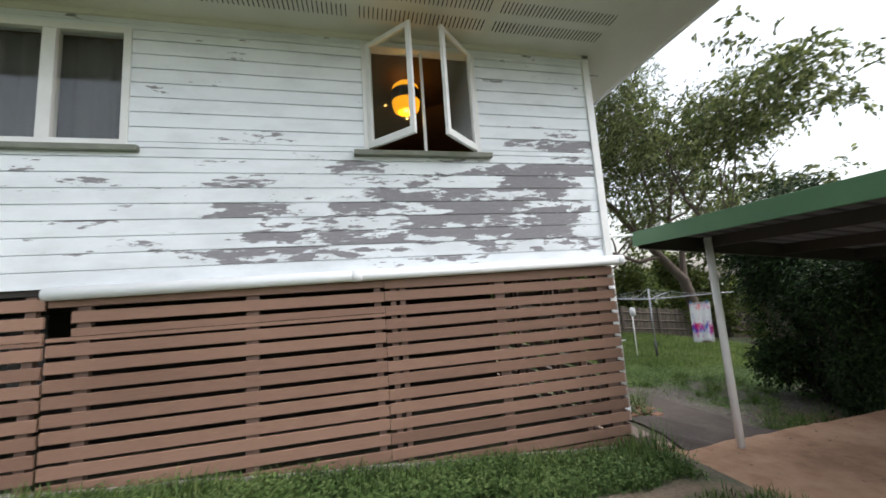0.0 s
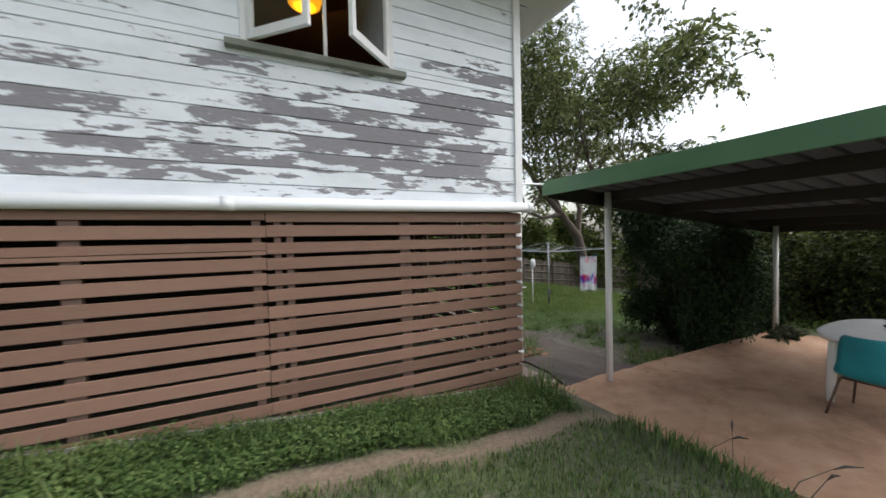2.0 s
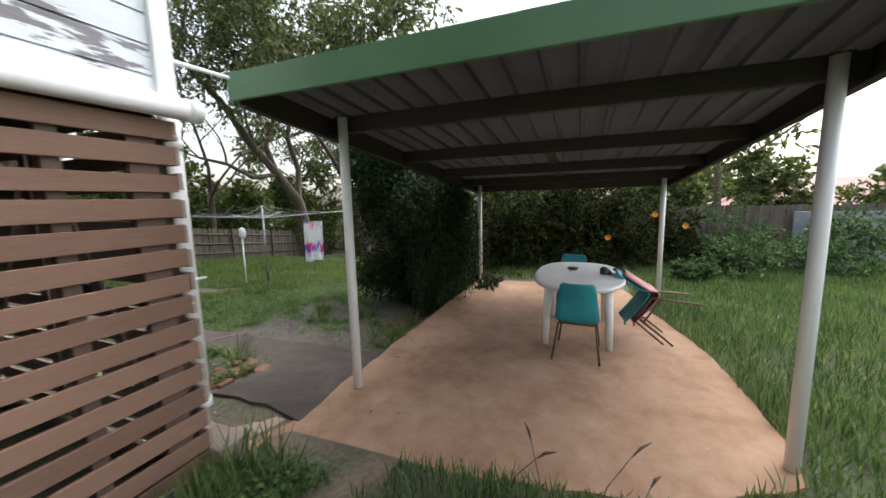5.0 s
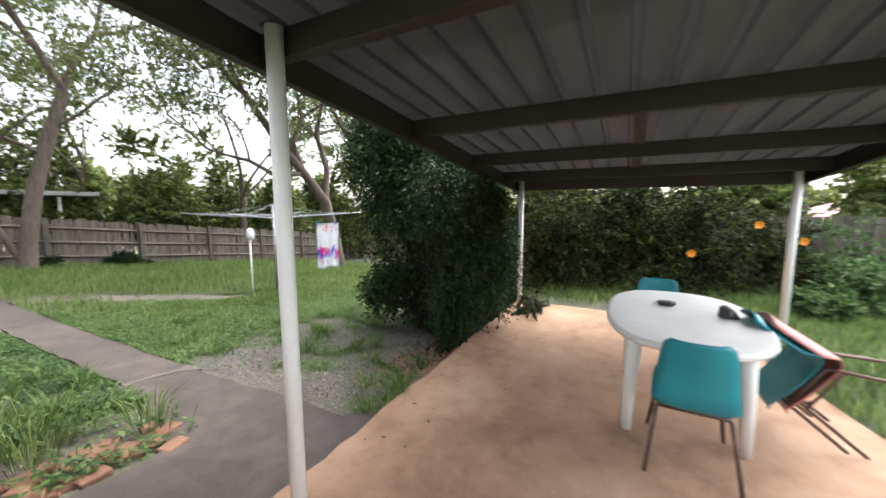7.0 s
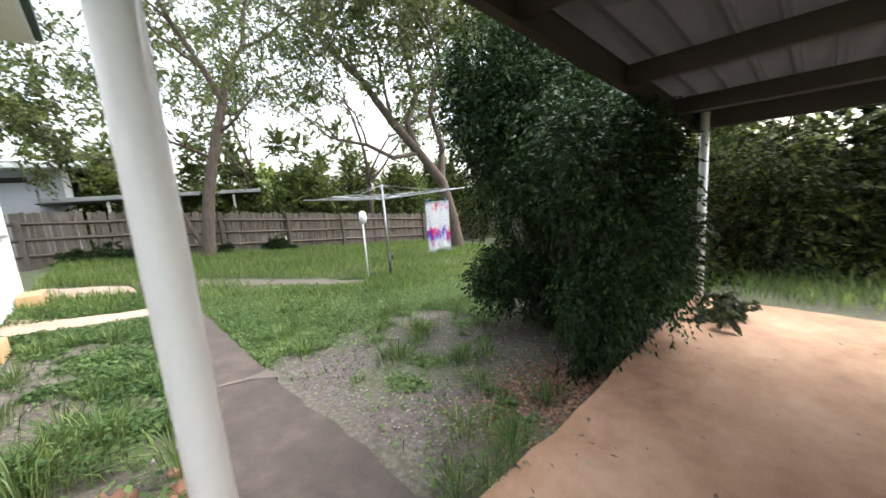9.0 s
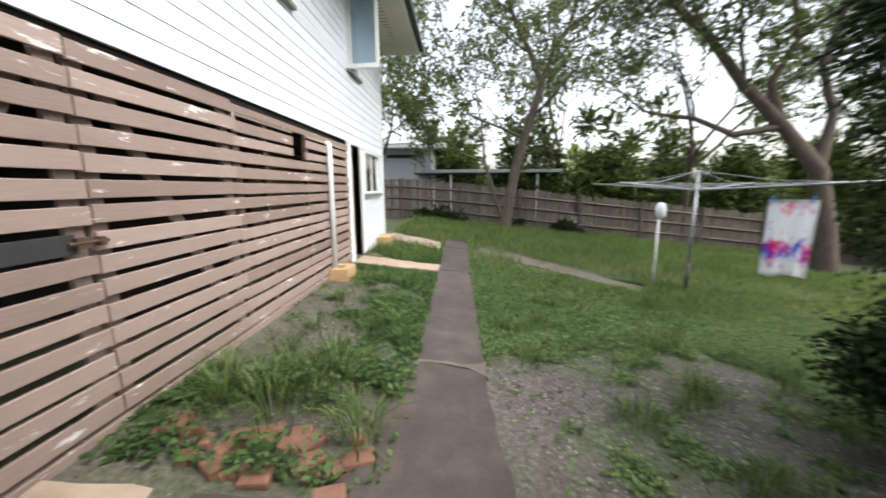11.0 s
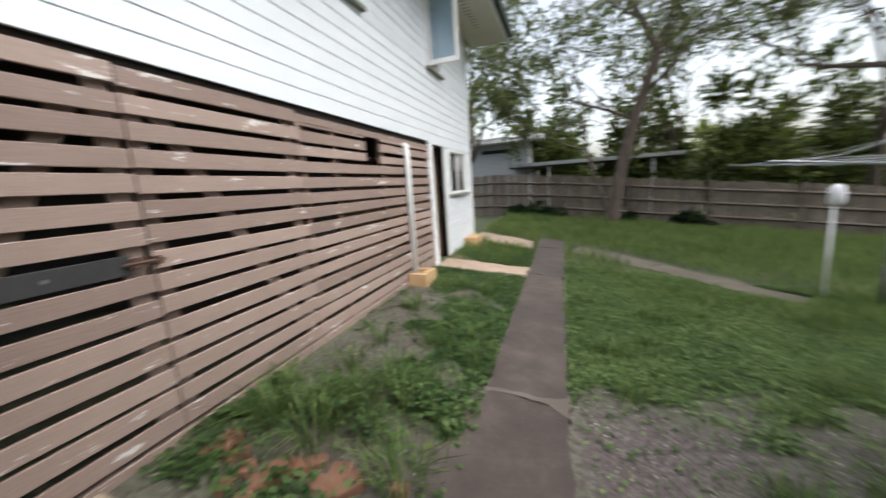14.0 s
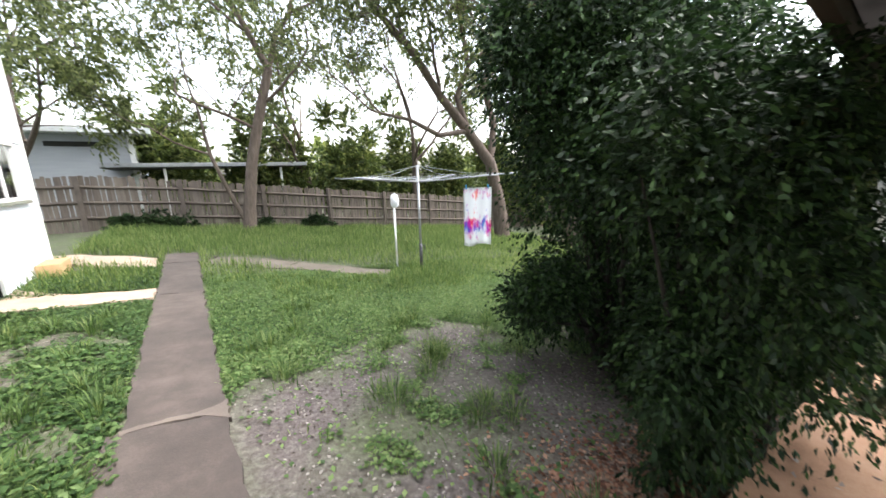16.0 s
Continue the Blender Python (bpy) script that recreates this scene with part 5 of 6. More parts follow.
shrub("bush", (7.08, 5.0), (0.42, 0.4, 1.0), 7000, 0.045, LEAF_BUSH, "low dark green bush leaning out over the weeds", 6, 0.4, 6, 18, "bush", None, 0.25, 0.2, (0.6, -0.4))
shrub("bush", (6.55, 3.64), (0.42, 0.26, 1.0), 9000, 0.042, LEAF_BUSH, "low bough of the dark bush drooping over the slab edge", 35, 0.7, 3, 20, "bush", under_roof, 0.05, 0.2, (0.7, 0.3))
shrub("bush", (7.0, 5.02), (0.52, 0.5, 3.6), 16000, 0.046, LEAF_BUSH, "upper bough of the dark bush reaching over the yard", 27, 0.4, 4, 34, "bush", under_roof, 2.0, 0.24, (0.75, -0.45))
shrub("bush", (8.3, 4.6), (1.2, 1.1, 4.4), 40000, 0.06, LEAF_BUSH, "large dark green bush crowding the carport post", 4, 0.4, 12, 50, "bush", under_roof, 0.0, 0.3)


def bent_tree(name, at, stems, forks, size, count, spread, label, seed, droop=0.2):
    """A tree with stems bent as they have grown; forks are limbs (stem, joint, direction, length, radius) that carry the crown."""
    t = thing(name, label, "tree", (at[0], at[1], float(ground_z(at[0], at[1])) - 0.1))
    rng, tips = random.Random(seed), []
    for k, (pts, radii) in enumerate(stems):
        bm = bmesh.new()
        tube(bm, pts, radii, 10, False)
        for stem, joint, d, length, radius in forks:
            if stem == k:
                limb(bm, pts[joint], d, length, radius, rng, 3, tips, 0.3, 3, 0.06)
        part("trunk", bm, BARK, t, smooth=True)
    gen = np.random.default_rng(seed)
    tp = np.array([tuple(p) for p in tips])
    tp = tp[gen.uniform(size=len(tp)) < 0.85]
    fat = gen.uniform(0.5, 1.3, len(tp))
    twigs = count // 10
    pick = gen.integers(0, len(tp), twigs)
    c = tp[pick] + gen.normal(size=(twigs, 3)) * np.array([spread, spread, spread * 0.45]) * fat[pick][:, None] * 0.75
    pts, along = sprays(c, np.tile((0.0, 0.0, 0.1), (twigs, 1)), 10, spread * 1.1, 0.4 + droop, gen)
    leaves("crown", pts, size, LEAF_TREE, t, 0.5, droop, seed, along)
    return t


bent_tree("tree", (6.1, 16.6), (
    ([(0, 0, 0), (0.10, 0, 0.9), (0.34, 0, 2.3), (0.62, 0, 3.4), (0.86, 0, 4.2), (1.2, 0, 5.3)], [0.23, 0.19, 0.175, 0.16, 0.155, 0.13]),
    ([(1.2, 0, 5.3), (0.75, 0, 6.3), (0.1, -0.2, 7.4), (-0.4, -0.4, 8.6)], [0.11, 0.095, 0.08, 0.06]),
    ([(1.2, 0, 5.3), (1.55, 0, 6.4), (2.1, 0.1, 7.2), (2.4, 0.1, 8.6)], [0.10, 0.085, 0.07, 0.05]),
    ([(-0.1, 0, 0.5), (-0.45, 0, 1.5), (-0.8, -0.1, 2.6), (-0.95, -0.2, 4.0)], [0.075, 0.065, 0.055, 0.03])), (
    (0, 3, (-0.9, -0.5, 0.5), 2.2, 0.06), (0, 4, (0.9, -0.4, 0.6), 2.2, 0.06), (1, 1, (-1, -0.4, 0.3), 2.4, 0.06), (1, 2, (-0.6, -0.9, 0.4), 2.6, 0.06), (1, 3, (-0.7, 0.2, 0.8), 2.4, 0.055),
    (1, 3, (0.4, -0.5, 0.9), 2.2, 0.05), (2, 2, (0.9, -0.5, 0.3), 2.4, 0.06), (2, 3, (0.7, 0.1, 0.9), 2.4, 0.05), (2, 3, (0.0, -0.9, 0.5), 2.2, 0.05), (3, 2, (-0.9, -0.4, 0.3), 1.6, 0.035), (3, 3, (-0.3, -0.3, 1), 1.6, 0.03)),
    0.085, 25000, 0.30, "slender forked tree with grey bark by the back fence", 12)
bent_tree("tree", (14.4, 13.0), (
    ([(0, 0, 0), (-0.25, 0, 1.6), (-0.65, 0, 3.0), (-1.6, 0.1, 4.1), (-2.7, 0.1, 5.1), (-3.9, 0, 6.4), (-5.3, -0.2, 7.3)], [0.32, 0.25, 0.21, 0.17, 0.14, 0.11, 0.07]),
    ([(-0.65, 0, 3.0), (-0.3, 0.2, 4.4), (-0.7, 0.3, 5.7), (-0.2, 0.3, 7.4)], [0.15, 0.12, 0.10, 0.07]),
    ([(-1.6, 0.1, 4.1), (-1.9, 0.3, 5.2), (-1.3, 0.4, 6.3), (-1.7, 0.4, 8.0)], [0.12, 0.10, 0.085, 0.06]),
    ([(-1.6, 0.1, 4.1), (-2.9, 0, 3.9), (-4.0, -0.1, 4.3), (-5.0, -0.2, 4.4)], [0.09, 0.08, 0.06, 0.04])), (
    (0, 4, (-0.4, -0.4, 0.9), 2.4, 0.07), (0, 5, (-0.3, 0.3, 1), 2.2, 0.06), (0, 5, (-0.9, -0.4, -0.1), 2.2, 0.05), (0, 6, (-1, 0, 0.5), 2.4, 0.05), (0, 6, (-0.4, -0.5, 0.9), 2.0, 0.05),
    (1, 2, (0.8, -0.3, 0.6), 2.4, 0.06), (1, 3, (0.4, -0.3, 1), 2.6, 0.06), (1, 3, (-0.6, 0.2, 0.9), 2.4, 0.05), (2, 2, (0.6, -0.5, 0.5), 2.2, 0.06), (2, 3, (-0.5, -0.2, 1), 2.4, 0.05), (2, 3, (0.5, 0.3, 0.8), 2.4, 0.05),
    (3, 2, (-0.5, -0.4, 0.8), 1.8, 0.04), (3, 3, (-0.9, -0.2, 0.2), 1.8, 0.035), (3, 3, (-0.6, 0.3, 0.7), 1.6, 0.03)),
    0.085, 34000, 0.33, "leaning spreading tree with dark twisted limbs", 21)
tree("tree", (15.2, 10.4), (4.1, 0.26), LEAF_TREE, 0.14, 24000, 0.42, "wide spreading tree with dark branching limbs", 29, 5, 3, (-0.15, 0.1, 1), up=0.05)
tree("tree", (14.3, 19.2), (4.2, 0.2), LEAF_TREE, 0.13, 22000, 0.4, "tall tree with a straight grey trunk", 33, 5, 3, (0.02, 0, 1))
corner_tree = tree("tree", (0.2, 20.0), (3.6, 0.24), LEAF_TREE, 0.13, 24000, 0.4, "spreading tree behind the house corner", 44, 5, 3, (0.25, -0.25, 1))
bm, tips = bmesh.new(), []
limb(bm, (-0.4, -0.3, 2.6), (1.0, -0.1, 0.5), 1.9, 0.06, random.Random(5), 2, tips, 0.2, 3, 0.02)
part("low_branch", bm, BARK, corner_tree, smooth=True)
gen = np.random.default_rng(45)
tp = np.array([tuple(p) for p in tips])[gen.integers(0, len(tips), 420)] + gen.normal(0, 0.16, (420, 3))
pts, along = sprays(tp, np.tile((0.4, 0, -0.1), (420, 1)), 9, 0.35, 0.5, gen)
leaves("low_foliage", pts, 0.14, LEAF_TREE, corner_tree, 0.45, 0.2, 46, along)
tree("gum_tree", (27, -6.0), (6.0, 0.25), LEAF_GUM, 0.22, 9000, 0.7, "tall gum tree beyond the carport", 52, 4, 3, (0, 0, 1), LEAF_GUM, 0.7)
tree("gum_tree", (30, 3.5), (5.0, 0.25), LEAF_GUM, 0.22, 9000, 0.8, "tall gum tree behind the neighbouring roof", 57, 4, 3, (0, 0, 1), LEAF_GUM, 0.7)
tree("tree", (10.2, 23), (4.2, 0.2), LEAF_TREE, 0.15, 22000, 0.4, "green tree beyond the back fence", 61, 5, 3)
tree("tree", (21, 20), (4.2, 0.2), LEAF_TREE, 0.15, 22000, 0.4, "green tree beyond the corner of the fence", 66, 5, 3)
k = 0
for x, y, r, h in ((-4.5, 32, 3.2, 5.5), (4.2, 26, 2.6, 4.6), (8, 22.5, 2.2, 4.2), (11.2, 20.6, 2.3, 3.9), (14.2, 21.5, 2.4, 4.4), (17.5, 20.5, 2.5, 4.6), (20.5, 18.5, 2.5, 4.6), (22, 14.5, 2.5, 4.6), (23, 10.5, 2.6, 4.4), (19.5, 8.0, 2.2, 3.8), (17.5, 5, 2.2, 3.5)):
    shrub("shrub", (x, y), (r * 1.1, r * 0.9, h * 1.75), 15000, 0.22, LEAF_FAR, "dense green shrub beyond the fence", 70 + k, 0.1, 6, 30)
    k += 1
for x, y, r, h in ((9.9, 4.1, 1.1, 3.2), (10.4, 2.9, 1.1, 3.0), (10.7, 1.6, 1.1, 2.9), (10.9, 0.5, 1.0, 2.6), (11.6, 5.2, 1.4, 4.0), (12.0, 3.4, 1.4, 4.0), (12.2, 1.4, 1.4, 3.6), (12.2, -0.6, 1.0, 2.2)):
    shrub("shrub", (x, y), (r, r, h), 9500, 0.085, LEAF_HEDGE, "yellow-green garden shrub behind the carport", 90 + k, 0.2, 8, 34)
    k += 1
for x, y, r, h in ((10.3, -1.6, 0.9, 0.95), (11.2, -3.2, 1.2, 1.3), (9.6, -0.7, 0.5, 0.6), (12.2, -1.9, 1.0, 1.9), (12.3, -4.4, 1.1, 1.9)):
    shrub("shrub", (x, y), (r, r, h), 4500, 0.08, WEED, "low bright green shrub on the grass", 90 + k, 0.1, 6, 24)
    k += 1
for x, y, r, h in ((17, -1.5, 1.8, 4.4), (18, -5.0, 2.0, 5.0), (19, -9.5, 2.2, 4.6), (20, 2.0, 2.0, 4.6)):
    shrub("shrub", (x, y), (r * 1.1, r, h), 11000, 0.19, LEAF_FAR, "tall yellow-green shrub beyond the boundary fence", 140 + k, 0.2, 7, 30)
    k += 1
for x, y, r in ((4.0, 17.0, 0.8), (6.6, 17.0, 0.45), (8.6, 17.1, 0.6), (3.0, 16.9, 0.5)):
    shrub("shrub", (x, y), (r * 1.2, r * 0.5, r * 1.2), 4200, 0.08, LEAF_BUSH, "dark low shrub at the foot of the fence", 110 + k, 0.1, 5, 14)
    k += 1
shrub("fallen_branch", (7.9, 3.0), (0.5, 0.28, 0.3), 1100, 0.07, LEAF_GUM, "leafy grey-green branch lying on the slab", 130, 0.3, 4, 12, "branch")
for x, y, z in ((9.9, 0.0, 1.25), (10.1, -0.6, 1.0), (9.5, 0.9, 0.8)):
    f = thing("flower", "bright orange flower among the shrubs", "flower", (x, y, z), group="orange flowers")
    bm = bmesh.new()
    for i in range(7):
        a = i * 0.9
        c = Vector((-0.45, math.cos(a), math.sin(a)))
        s = Vector((0, -math.sin(a), math.cos(a))) * 0.03
        bm.faces.new([bm.verts.new(v) for v in (Vector((0, 0, 0)), c * 0.04 + s, c * 0.07, c * 0.04 - s)])
    part("petals", bm, FLOWER, f)
    part("stem", tubed([(0, 0, 0.005), (0.03, 0.02, -z * 0.5), (0, 0.03, float(ground_z(x, y)) - z - 0.02)], 0.006, 5), LEAF_HEDGE, f)

# ---- distant woods ----
gen = np.random.default_rng(77)
n = 42000
ang = gen.uniform(radians(-40), radians(125), n)
dist = gen.uniform(44, 62, n)
crown = 4.2 + 2.2 * np.sin(ang * 17) + 1.3 * np.sin(ang * 41 + 1) + 0.8 * np.sin(ang * 97)
wx, wy = 3 + dist * np.cos(ang), 3 + dist * np.sin(ang)
wz = ground_z(wx, wy) + gen.uniform(0, 1, n) ** 0.8 * np.maximum(crown, 2.0)
far = leaves("far_woods", np.stack([wx, wy, wz], 1), 0.75, LEAF_FAR, None, 0.7, 0.0, 78)
tagged(far, "band of distant green woods along the skyline", "woods", kind="stuff")

# ---- beyond the fences ----
nb = thing("neighbour_house", "grey-blue neighbouring house with a pale roof", "house")
part("wall", boxed((-8.5, 24, -0.5), (2.9, 30, 3.5)), NEIGHBOUR_WALL, nb)
part("roof", boxed((-9, 23.3, 3.5), (3.6, 30.5, 3.75), 0.03), NEIGHBOUR_ROOF, nb)
wn_ = part("window", boxed((2.91, 24.3, 1.7), (2.97, 25.6, 3.2), 0.01), WHITE_TRIM, nb)
part("pane", boxed((2.971, 24.4, 1.8), (2.975, 25.5, 3.1)), GLASS, wn_)
for xx in (-3.2, 0.2):
    part("vent", boxed((xx, 23.96, 3.0), (xx + 1.6, 23.995, 3.2)), SLOT, nb)
part("corner_board", boxed((2.75, 23.95, -0.5), (2.95, 24.1, 3.5)), WHITE_TRIM, nb)
ncp = thing("neighbour_carport", "flat dark carport roof on white posts beyond the fence", "carport")
part("roof", boxed((2.1, 21, 2.02), (9.3, 24, 2.14), 0.01), PURLIN, ncp)
part("fascia", boxed((2.1, 20.9, 2.05), (9.35, 20.99, 2.2), 0.01), GALV, ncp)
for x in (3.9, 8.2):
    part("post", boxed((x, 21.2, -0.6), (x + 0.09, 21.3, 2.0), 0.005), POST_PAINT, ncp)
rh = thing("red_roof_house", "cream neighbouring house with a faded red roof", "house", (36, -17.5, -2.3), rz=12)
part("wall", boxed((0, -6, 0), (8, 6, 2.9)), CREAM_WALL, rh)
bm = bmesh.new()
c = [bm.verts.new(v) for v in ((-0.7, -6.7, 2.9), (8.7, -6.7, 2.9), (8.7, 6.7, 2.9), (-0.7, 6.7, 2.9), (4, -2.5, 5.0), (4, 2.5, 5.0))]
for f in ((0, 1, 4), (1, 2, 5, 4), (2, 3, 5), (3, 0, 4, 5), (3, 2, 1, 0)):
    bm.faces.new([c[i] for i in f])
part("roof", bm, RED_ROOF, rh)
for y in (-3, 1.5):
    w = part("window", boxed((-0.05, y, 1.0), (0.02, y + 1.4, 2.2), 0.01), WHITE_TRIM, rh)
    part("pane", boxed((-0.056, y + 0.08, 1.08), (-0.051, y + 1.32, 2.12)), GLASS, w)
tagged(part("steel_fence", boxed((13.0, -9.5, -0.7), (13.06, -3.6, 1.15), 0.005), STEEL_SHED), "blue-grey steel sheet fence beside the lawn", "fence", kind="structure")

# ---- loose bricks ----
rng = random.Random(17)
for k in range(34):
    x, y = rng.uniform(3.2, 3.95), rng.uniform(4.32, 4.75)
    if rng.random() < 0.25:
        x, y = rng.uniform(2.75, 3.3), rng.uniform(4.42, 4.7)
    b = thing("brick", "broken red brick half sunk in the soil", "brick", (x, y, float(ground_z(x, y)) - 0.01), group="broken bricks beside the path", rz=rng.uniform(0, 180))
    s = rng.uniform(0.04, 0.085)
    part("piece", boxed((-s, -s * 0.7, -0.04), (s, s * 0.7, rng.uniform(0.02, 0.065)), 0.014), BRICK, b)


# ---- grass, weeds and litter ----
def inside(px, py, poly):
    r = np.zeros(px.shape, bool)
    for (x0, y0), (x1, y1) in zip(poly, poly[1:] + poly[:1]):
        if y0 != y1:
            r ^= ((y0 > py) != (y1 > py)) & (px < (x1 - x0) * (py - y0) / (y1 - y0) + x0)
    return r


def clear(x, y):
    ok = ~inside(x, y, slab_edge)
    fray = 0.10 * (mottle(x, y, 3.0, 9, 2) - 0.35)
    ok &= ~((x > 4.02 + fray) & (x < 4.60 - fray) & (y > 3.4) & (y < 12.2))
    ok &= ~inside(x, y, [(3.26, 3.4), (3.24, 4.25), (3.75, 4.2), (4.05, 4.5), (4.62, 5.60), (4.84, 4.7), (4.7, 3.4)])
    ok &= ~((x < 2.6) & (y > 3.27) & (y < 12.3))
    ok &= ~((x < 4.05) & (x > 2.5) & (y > 8.7) & (y < 9.33))
    ok &= ~inside(x, y, [(1.9, 12.2), (1.7, 13.2), (3.3, 12.2), (3.92, 11.8), (3.99, 10.9), (3.5, 11.0)])
    for (x0, y0), (x1, y1) in zip(bend, bend[1:]):
        d = Vector((x1 - x0, y1 - y0)).normalized() * 0.36
        ok &= ~inside(x, y, [(x0 - d.y, y0 + d.x), (x0 + d.y, y0 - d.x), (x1 + d.y, y1 - d.x), (x1 - d.y, y1 + d.x)])
    return ok


def blades(name, box_, count, height, width, mat, label, seed, lean=0.45, dens=growth, power=1.5, flat=False):
    """Blades or small leaves scattered over a patch, thick where the yard is grown over."""
    g = np.random.default_rng(seed)
    x0, y0, x1, y1 = box_
    x, y = g.uniform(x0, x1, count), g.uniform(y0, y1, count)
    keep = clear(x, y) & (g.uniform(0, 1, count) < dens(x, y) ** power) & ((sand_strip(x, y) < 0.45) | (mat is RED_LITTER))
    x, y = x[keep], y[keep]
    n = len(x)
    z = ground_z(x, y)
    h = (height(x, y) if callable(height) else height) * g.uniform(0.45, 1.25, n)
    a = g.uniform(0, 2 * np.pi, n)
    out = np.stack([np.cos(a), np.sin(a), 0 * a], 1)
    across = np.stack([-np.sin(a), np.cos(a), 0 * a], 1)
    ln = (g.uniform(0.1, 1.0, n) * lean)[:, None]
    h1 = h[:, None]
    up = np.array([0, 0, 1.0])
    base = np.stack([x, y, z - 0.01], 1)
    w = (width * g.uniform(0.7, 1.3, n))[:, None]
    if flat:
        base = base + up * h1 * g.uniform(0.2, 1, (n, 1))
        tilt = g.uniform(-0.3, 0.5, (n, 1))
        mid = base + out * w * 0.5 + up * w * (0.5 * tilt + 0.1)
        tip = base + out * w + up * w * tilt
        v = np.stack([base, mid + across * w * 0.36, tip, mid - across * w * 0.36], 1)
    else:
        mid = base + up * h1 * 0.55 + out * h1 * ln * 0.35
        tip = base + up * h1 + out * h1 * ln * 1.2
        v = np.stack([base - across * w * 0.4, mid + across * w * 0.5, tip, mid - across * w * 0.5], 1)
    ob = raw_mesh(name, v.reshape(-1, 3), np.arange(4 * n).reshape(-1, 4), mat)
    return tagged(ob, label, "grass" if not flat else "weeds", kind="stuff")


full = lambda x, y: np.clip(0.1 + 1.0 * mottle(x, y, 2.2, 1), 0.15, 1)
front_h = lambda x, y: 0.07 + 0.10 * smooth(2.7, 3.05, y) + 0.22 * np.exp(-(((x - 2.75) / 0.5) ** 2 + ((y - 2.95) / 0.25) ** 2)) + 0.03 * wave(x, y, 3) + 0.12 * np.exp(-(((x - 2.95) / 0.25) ** 2 + ((y - 1.9) / 0.5) ** 2))
patchy = lambda x, y: np.clip(smooth(0.52, 0.9, growth(x, y) + 0.8 * (mottle(x, y, 4.0, 7, 2) - 0.5)), 0.04, 1)
blades("grass_front", (-2.6, -0.6, 3.35, 3.28), 60000, front_h, 0.009, GRASS, "short green grass in front of the slatted wall", 1, 0.6, full, 0.6)
blades("weeds_front", (-2.6, 2.62, 2.9, 3.28), 42000, lambda x, y: 0.07 + 0.14 * mottle(x, y, 2.5, 6), 0.032, WEED_PALE, "leafy green weeds along the slatted wall", 2, 0.5, full, 0.5, True)
blades("grass_wall_front", (-2.6, 2.6, 2.9, 3.28), 7000, lambda x, y: 0.06 + 0.26 * mottle(x, y, 3, 4) ** 2, 0.010, GRASS, "rank green grass along the foot of the slatted wall", 22, 1.0, full, 1.3)
tall_h = lambda x, y: 0.11 + 0.13 * smooth(9.4, 11.5, y) + 0.1 * np.exp(-(((x - 7.9) / 0.8) ** 2 + ((y - 8.3) / 0.8) ** 2)) + 0.16 * (mottle(x, y, 1.2, 5) - 0.5)
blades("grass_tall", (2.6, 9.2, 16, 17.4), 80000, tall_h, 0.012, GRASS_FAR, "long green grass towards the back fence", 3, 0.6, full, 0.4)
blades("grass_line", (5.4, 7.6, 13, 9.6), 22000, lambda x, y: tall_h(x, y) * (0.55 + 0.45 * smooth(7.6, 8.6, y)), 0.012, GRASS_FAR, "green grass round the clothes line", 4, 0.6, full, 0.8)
blades("weeds_lawn", (4.6, 3.6, 9.5, 9.8), 150000, 0.055, 0.036, WEED_PALE, "low leafy weeds over the yard", 5, 0.5, patchy, 1.0, True)
blades("grass_lawn", (4.6, 3.6, 9.5, 9.5), 30000, 0.085, 0.007, GRASS, "thin grass among the weeds of the yard", 6, 0.8, patchy, 1.0)
blades("weeds_wall", (2.6, 4.4, 4.06, 11), 46000, lambda x, y: 0.05 + 0.2 * np.exp(-(((x - 3.4) / 0.5) ** 2 + ((y - 5.0) / 0.5) ** 2)), 0.042, WEED, "leafy weeds between the slatted wall and the path", 7, 0.5, patchy, 0.9, True)
clump_h = lambda x, y: 0.06 + 0.24 * np.exp(-(((x - 3.4) / 0.4) ** 2 + ((y - 5.1) / 0.4) ** 2))
blades("grass_wall", (2.6, 4.4, 4.06, 11), 12000, clump_h, 0.009, GRASS, "grass tufts between the slatted wall and the path", 8, 0.8, patchy, 1.0)


def tufts(name, centres, each, spread, height, label, seed):
    """Arching grass tufts, one about each centre."""
    g = np.random.default_rng(seed)
    c = np.repeat(np.asarray(centres, float), each, 0)
    n = len(c)
    a, r = g.uniform(0, 2 * np.pi, n), np.abs(g.normal(0, spread, n))
    x, y = c[:, 0] + np.cos(a) * r, c[:, 1] + np.sin(a) * r
    h = height * g.uniform(0.5, 1.3, n) * np.repeat(g.uniform(0.6, 1.2, len(centres)), each)
    out, across = np.stack([np.cos(a), np.sin(a), 0 * a], 1), np.stack([-np.sin(a), np.cos(a), 0 * a], 1) * 0.0045
    base = np.stack([x, y, ground_z(x, y) - 0.01], 1)
    hh, up, ln = h[:, None], np.array([0, 0, 1.0]), g.uniform(0.2, 0.9, (n, 1))
    mid = base + up * hh * 0.62 + out * hh * ln * 0.35
    tip = base + up * hh * (1.05 - 0.4 * ln) + out * hh * ln
    v = np.stack([base - across, mid - across * 0.9, tip, mid + across * 0.9], 1)
    ok = clear(x, y)
    v = v[ok]
    ob = raw_mesh(name, v.reshape(-1, 3), np.arange(4 * len(v)).reshape(-1, 4), GRASS)
    return tagged(ob, label, "grass", kind="stuff")


rng = random.Random(61)
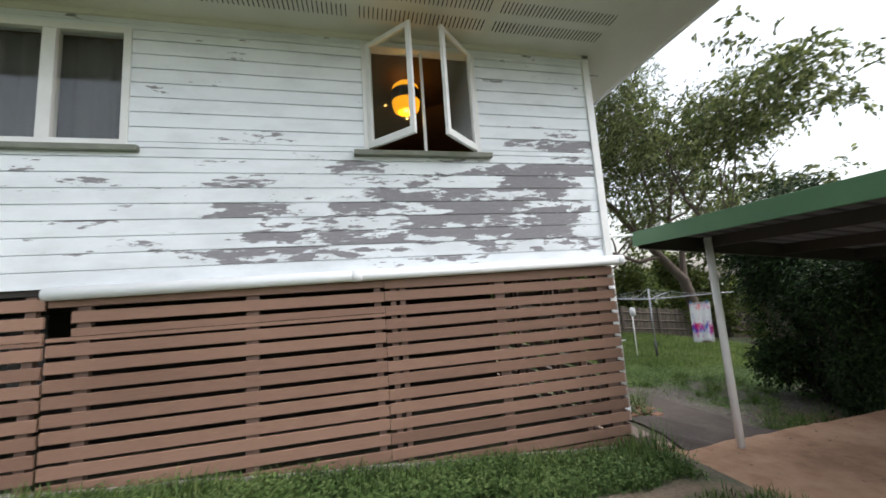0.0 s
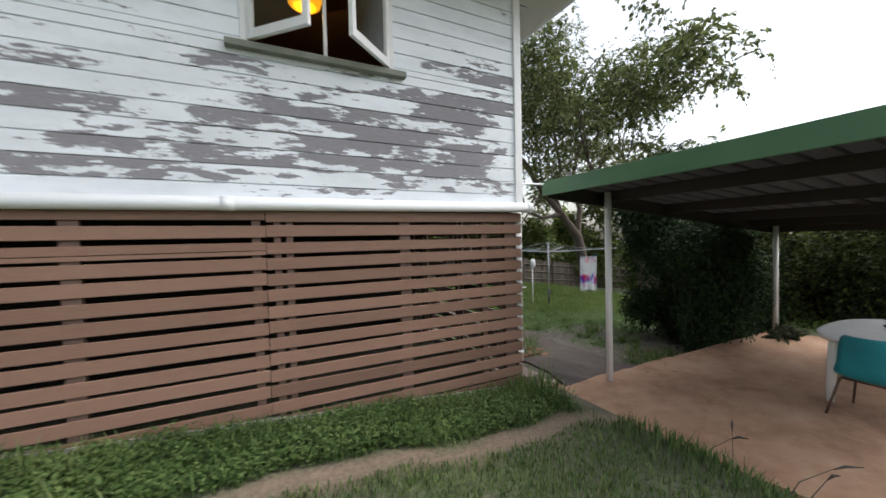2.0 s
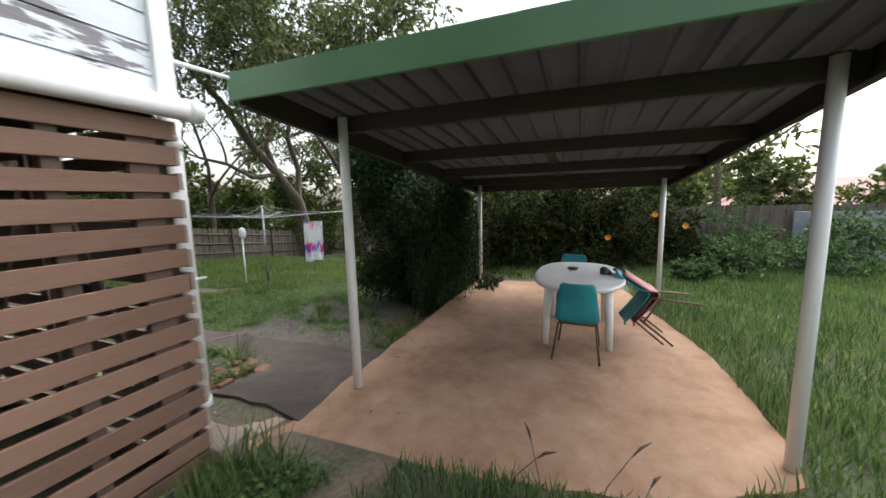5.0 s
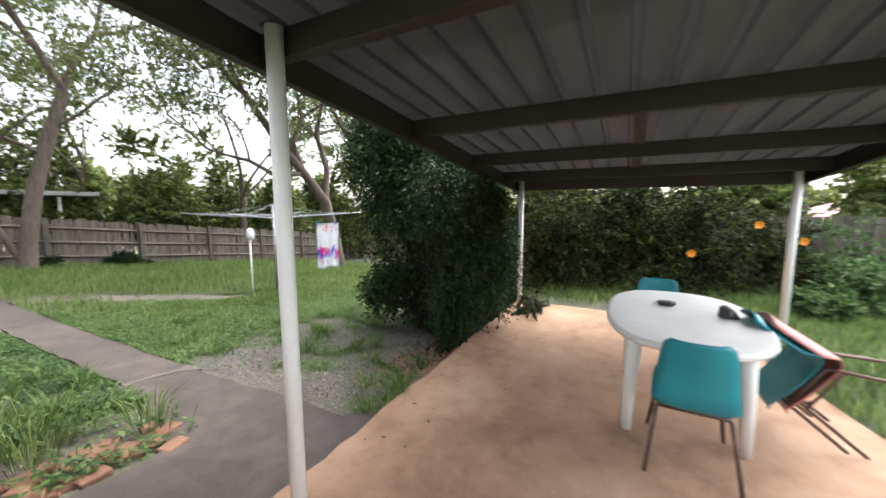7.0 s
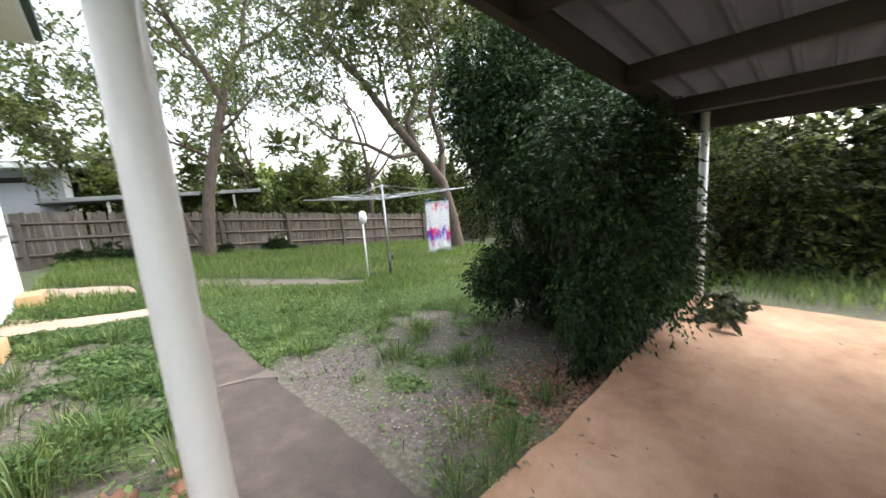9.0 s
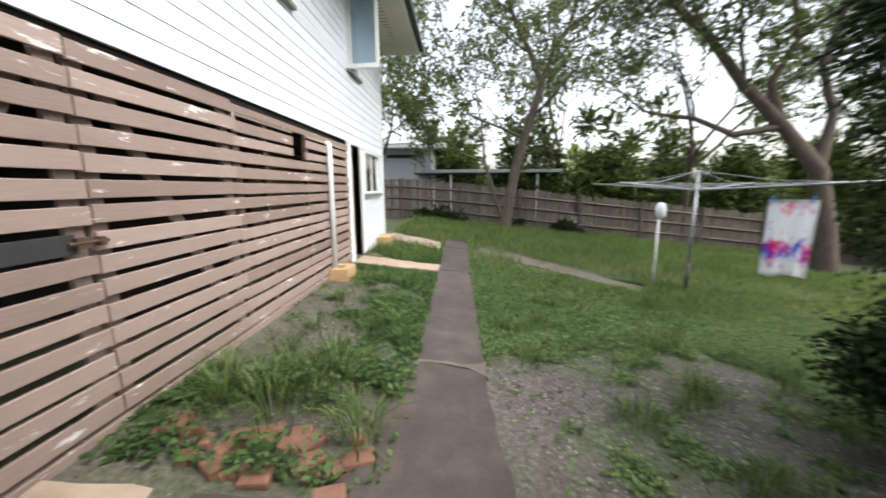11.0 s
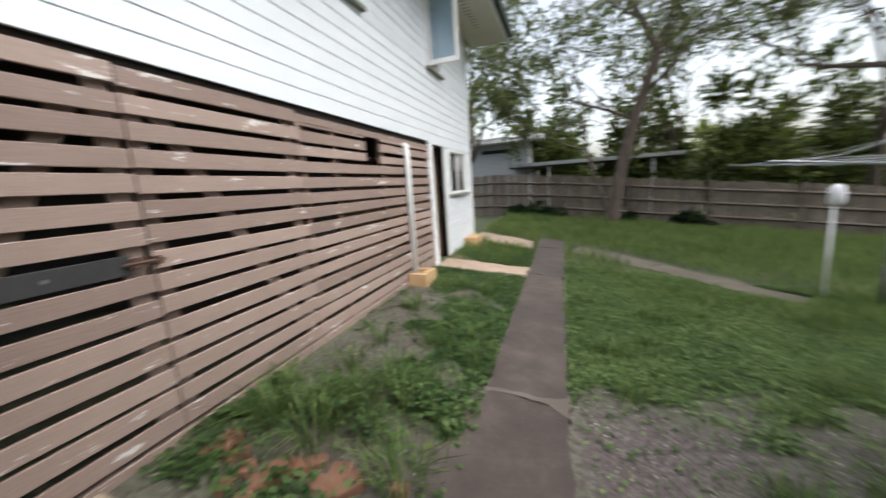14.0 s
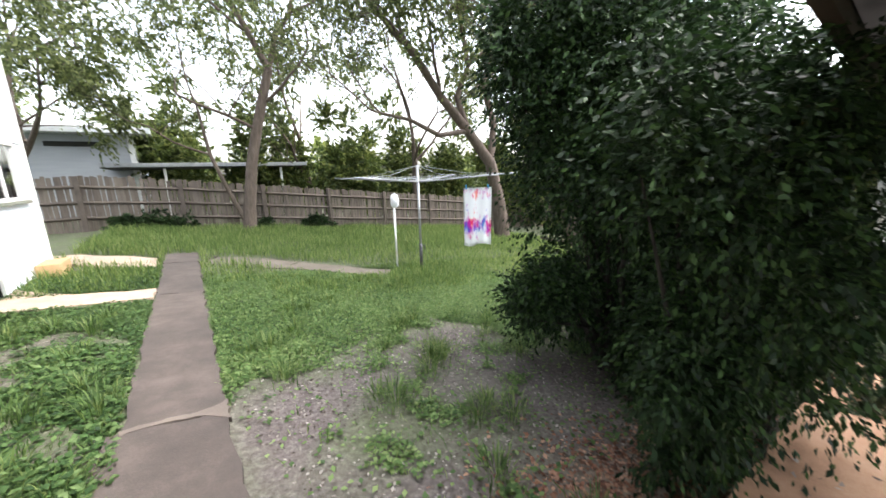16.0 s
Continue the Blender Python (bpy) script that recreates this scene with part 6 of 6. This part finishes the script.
spots = [(4.75, 3.52), (4.95, 3.5), (5.15, 3.5), (5.3, 3.6), (4.85, 3.65), (5.95, 6.05), (5.53, 5.28), (5.6, 5.15), (6.16, 4.79), (6.0, 4.7), (6.25, 4.6), (5.75, 4.25), (5.2, 3.9), (5.9, 3.75), (5.0, 5.9), (6.4, 6.6), (5.3, 6.9)]
spots += [(rng.uniform(4.8, 8.5), rng.uniform(5.2, 9.0)) for k in range(26)] + [(rng.uniform(2.8, 3.95), rng.uniform(4.7, 8.4)) for k in range(16)]
tufts("grass_tufts", spots, 90, 0.09, 0.17, "arching green grass tufts over the yard", 62)
tufts("grass_clump", [(rng.gauss(3.35, 0.25), rng.gauss(5.1, 0.25)) for k in range(12)], 90, 0.09, 0.26, "lush green grass clump beside the broken bricks", 63)
blades("grass_right", (2.9, -5.0, 12, 0.6), 80000, lambda x, y: 0.08 + 0.14 * mottle(x, y, 2, 3), 0.011, GRASS, "green lawn beside the carport slab", 9, 0.6, full, 0.4)
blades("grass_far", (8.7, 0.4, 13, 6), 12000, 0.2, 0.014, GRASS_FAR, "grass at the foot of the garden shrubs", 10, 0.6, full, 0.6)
bare_d = lambda x, y: np.clip(1.15 - growth(x, y), 0, 1)
blades("leaf_litter", (2.7, 3.6, 9, 8.5), 80000, 0.012, 0.024, LITTER, "dry brown leaf litter on bare soil", 11, 0.2, bare_d, 2.5, True)

red_d = lambda x, y: np.exp(-(((x - 6.3) / 0.75) ** 2 + ((y - 3.8) / 0.36) ** 2))
blades("red_litter", (5.2, 3.42, 8, 4.9), 26000, 0.014, 0.032, RED_LITTER, "reddish dry leaf litter under the bush", 12, 0.2, red_d, 1.0, True)

# dry grass stalks at the edge of the slab
rng = random.Random(23)
for x, y in ((3.02, 1.55), (3.12, 1.3), (2.98, 1.15), (3.05, 1.75)):
    z = float(ground_z(x, y))
    st = thing("grass_stalk", "tall dry seeding grass stalk beside the slab", "grass stalk", (x, y, z - 0.02), group="dry stalks at the slab edge")
    dx, dy = rng.uniform(-0.15, 0.2), rng.uniform(-0.2, 0.1)
    part("stem", tubed([(0, 0, 0), (dx * 0.3, dy * 0.3, 0.16), (dx, dy, 0.28)], [0.004, 0.003, 0.002], 5), LITTER, st)
    part("seed_head", tubed([(dx, dy, 0.278), (dx * 1.25, dy * 1.25, 0.31), (dx * 1.6, dy * 1.6, 0.32)], [0.003, 0.009, 0.002], 6), LITTER, st)
# fallen leaves on the slab
gen = np.random.default_rng(31)
n = 90
fx, fy = gen.uniform(3.4, 8.3, n), 3.3 - gen.exponential(0.55, n)
ok = (fy > 0.5)
lv = leaves("fallen_leaves", np.stack([fx[ok], fy[ok], np.full(ok.sum(), 0.008)], 1), 0.04, LITTER, None, 0.5, 0.0, 32)
lv.data.vertices.foreach_set("co", np.array([(v.co.x, v.co.y, 0.004 + 0.3 * abs(v.co.z - 0.008)) for v in lv.data.vertices], np.float32).ravel())
tagged(lv, "few dry leaves blown onto the concrete slab", "leaves", kind="stuff")
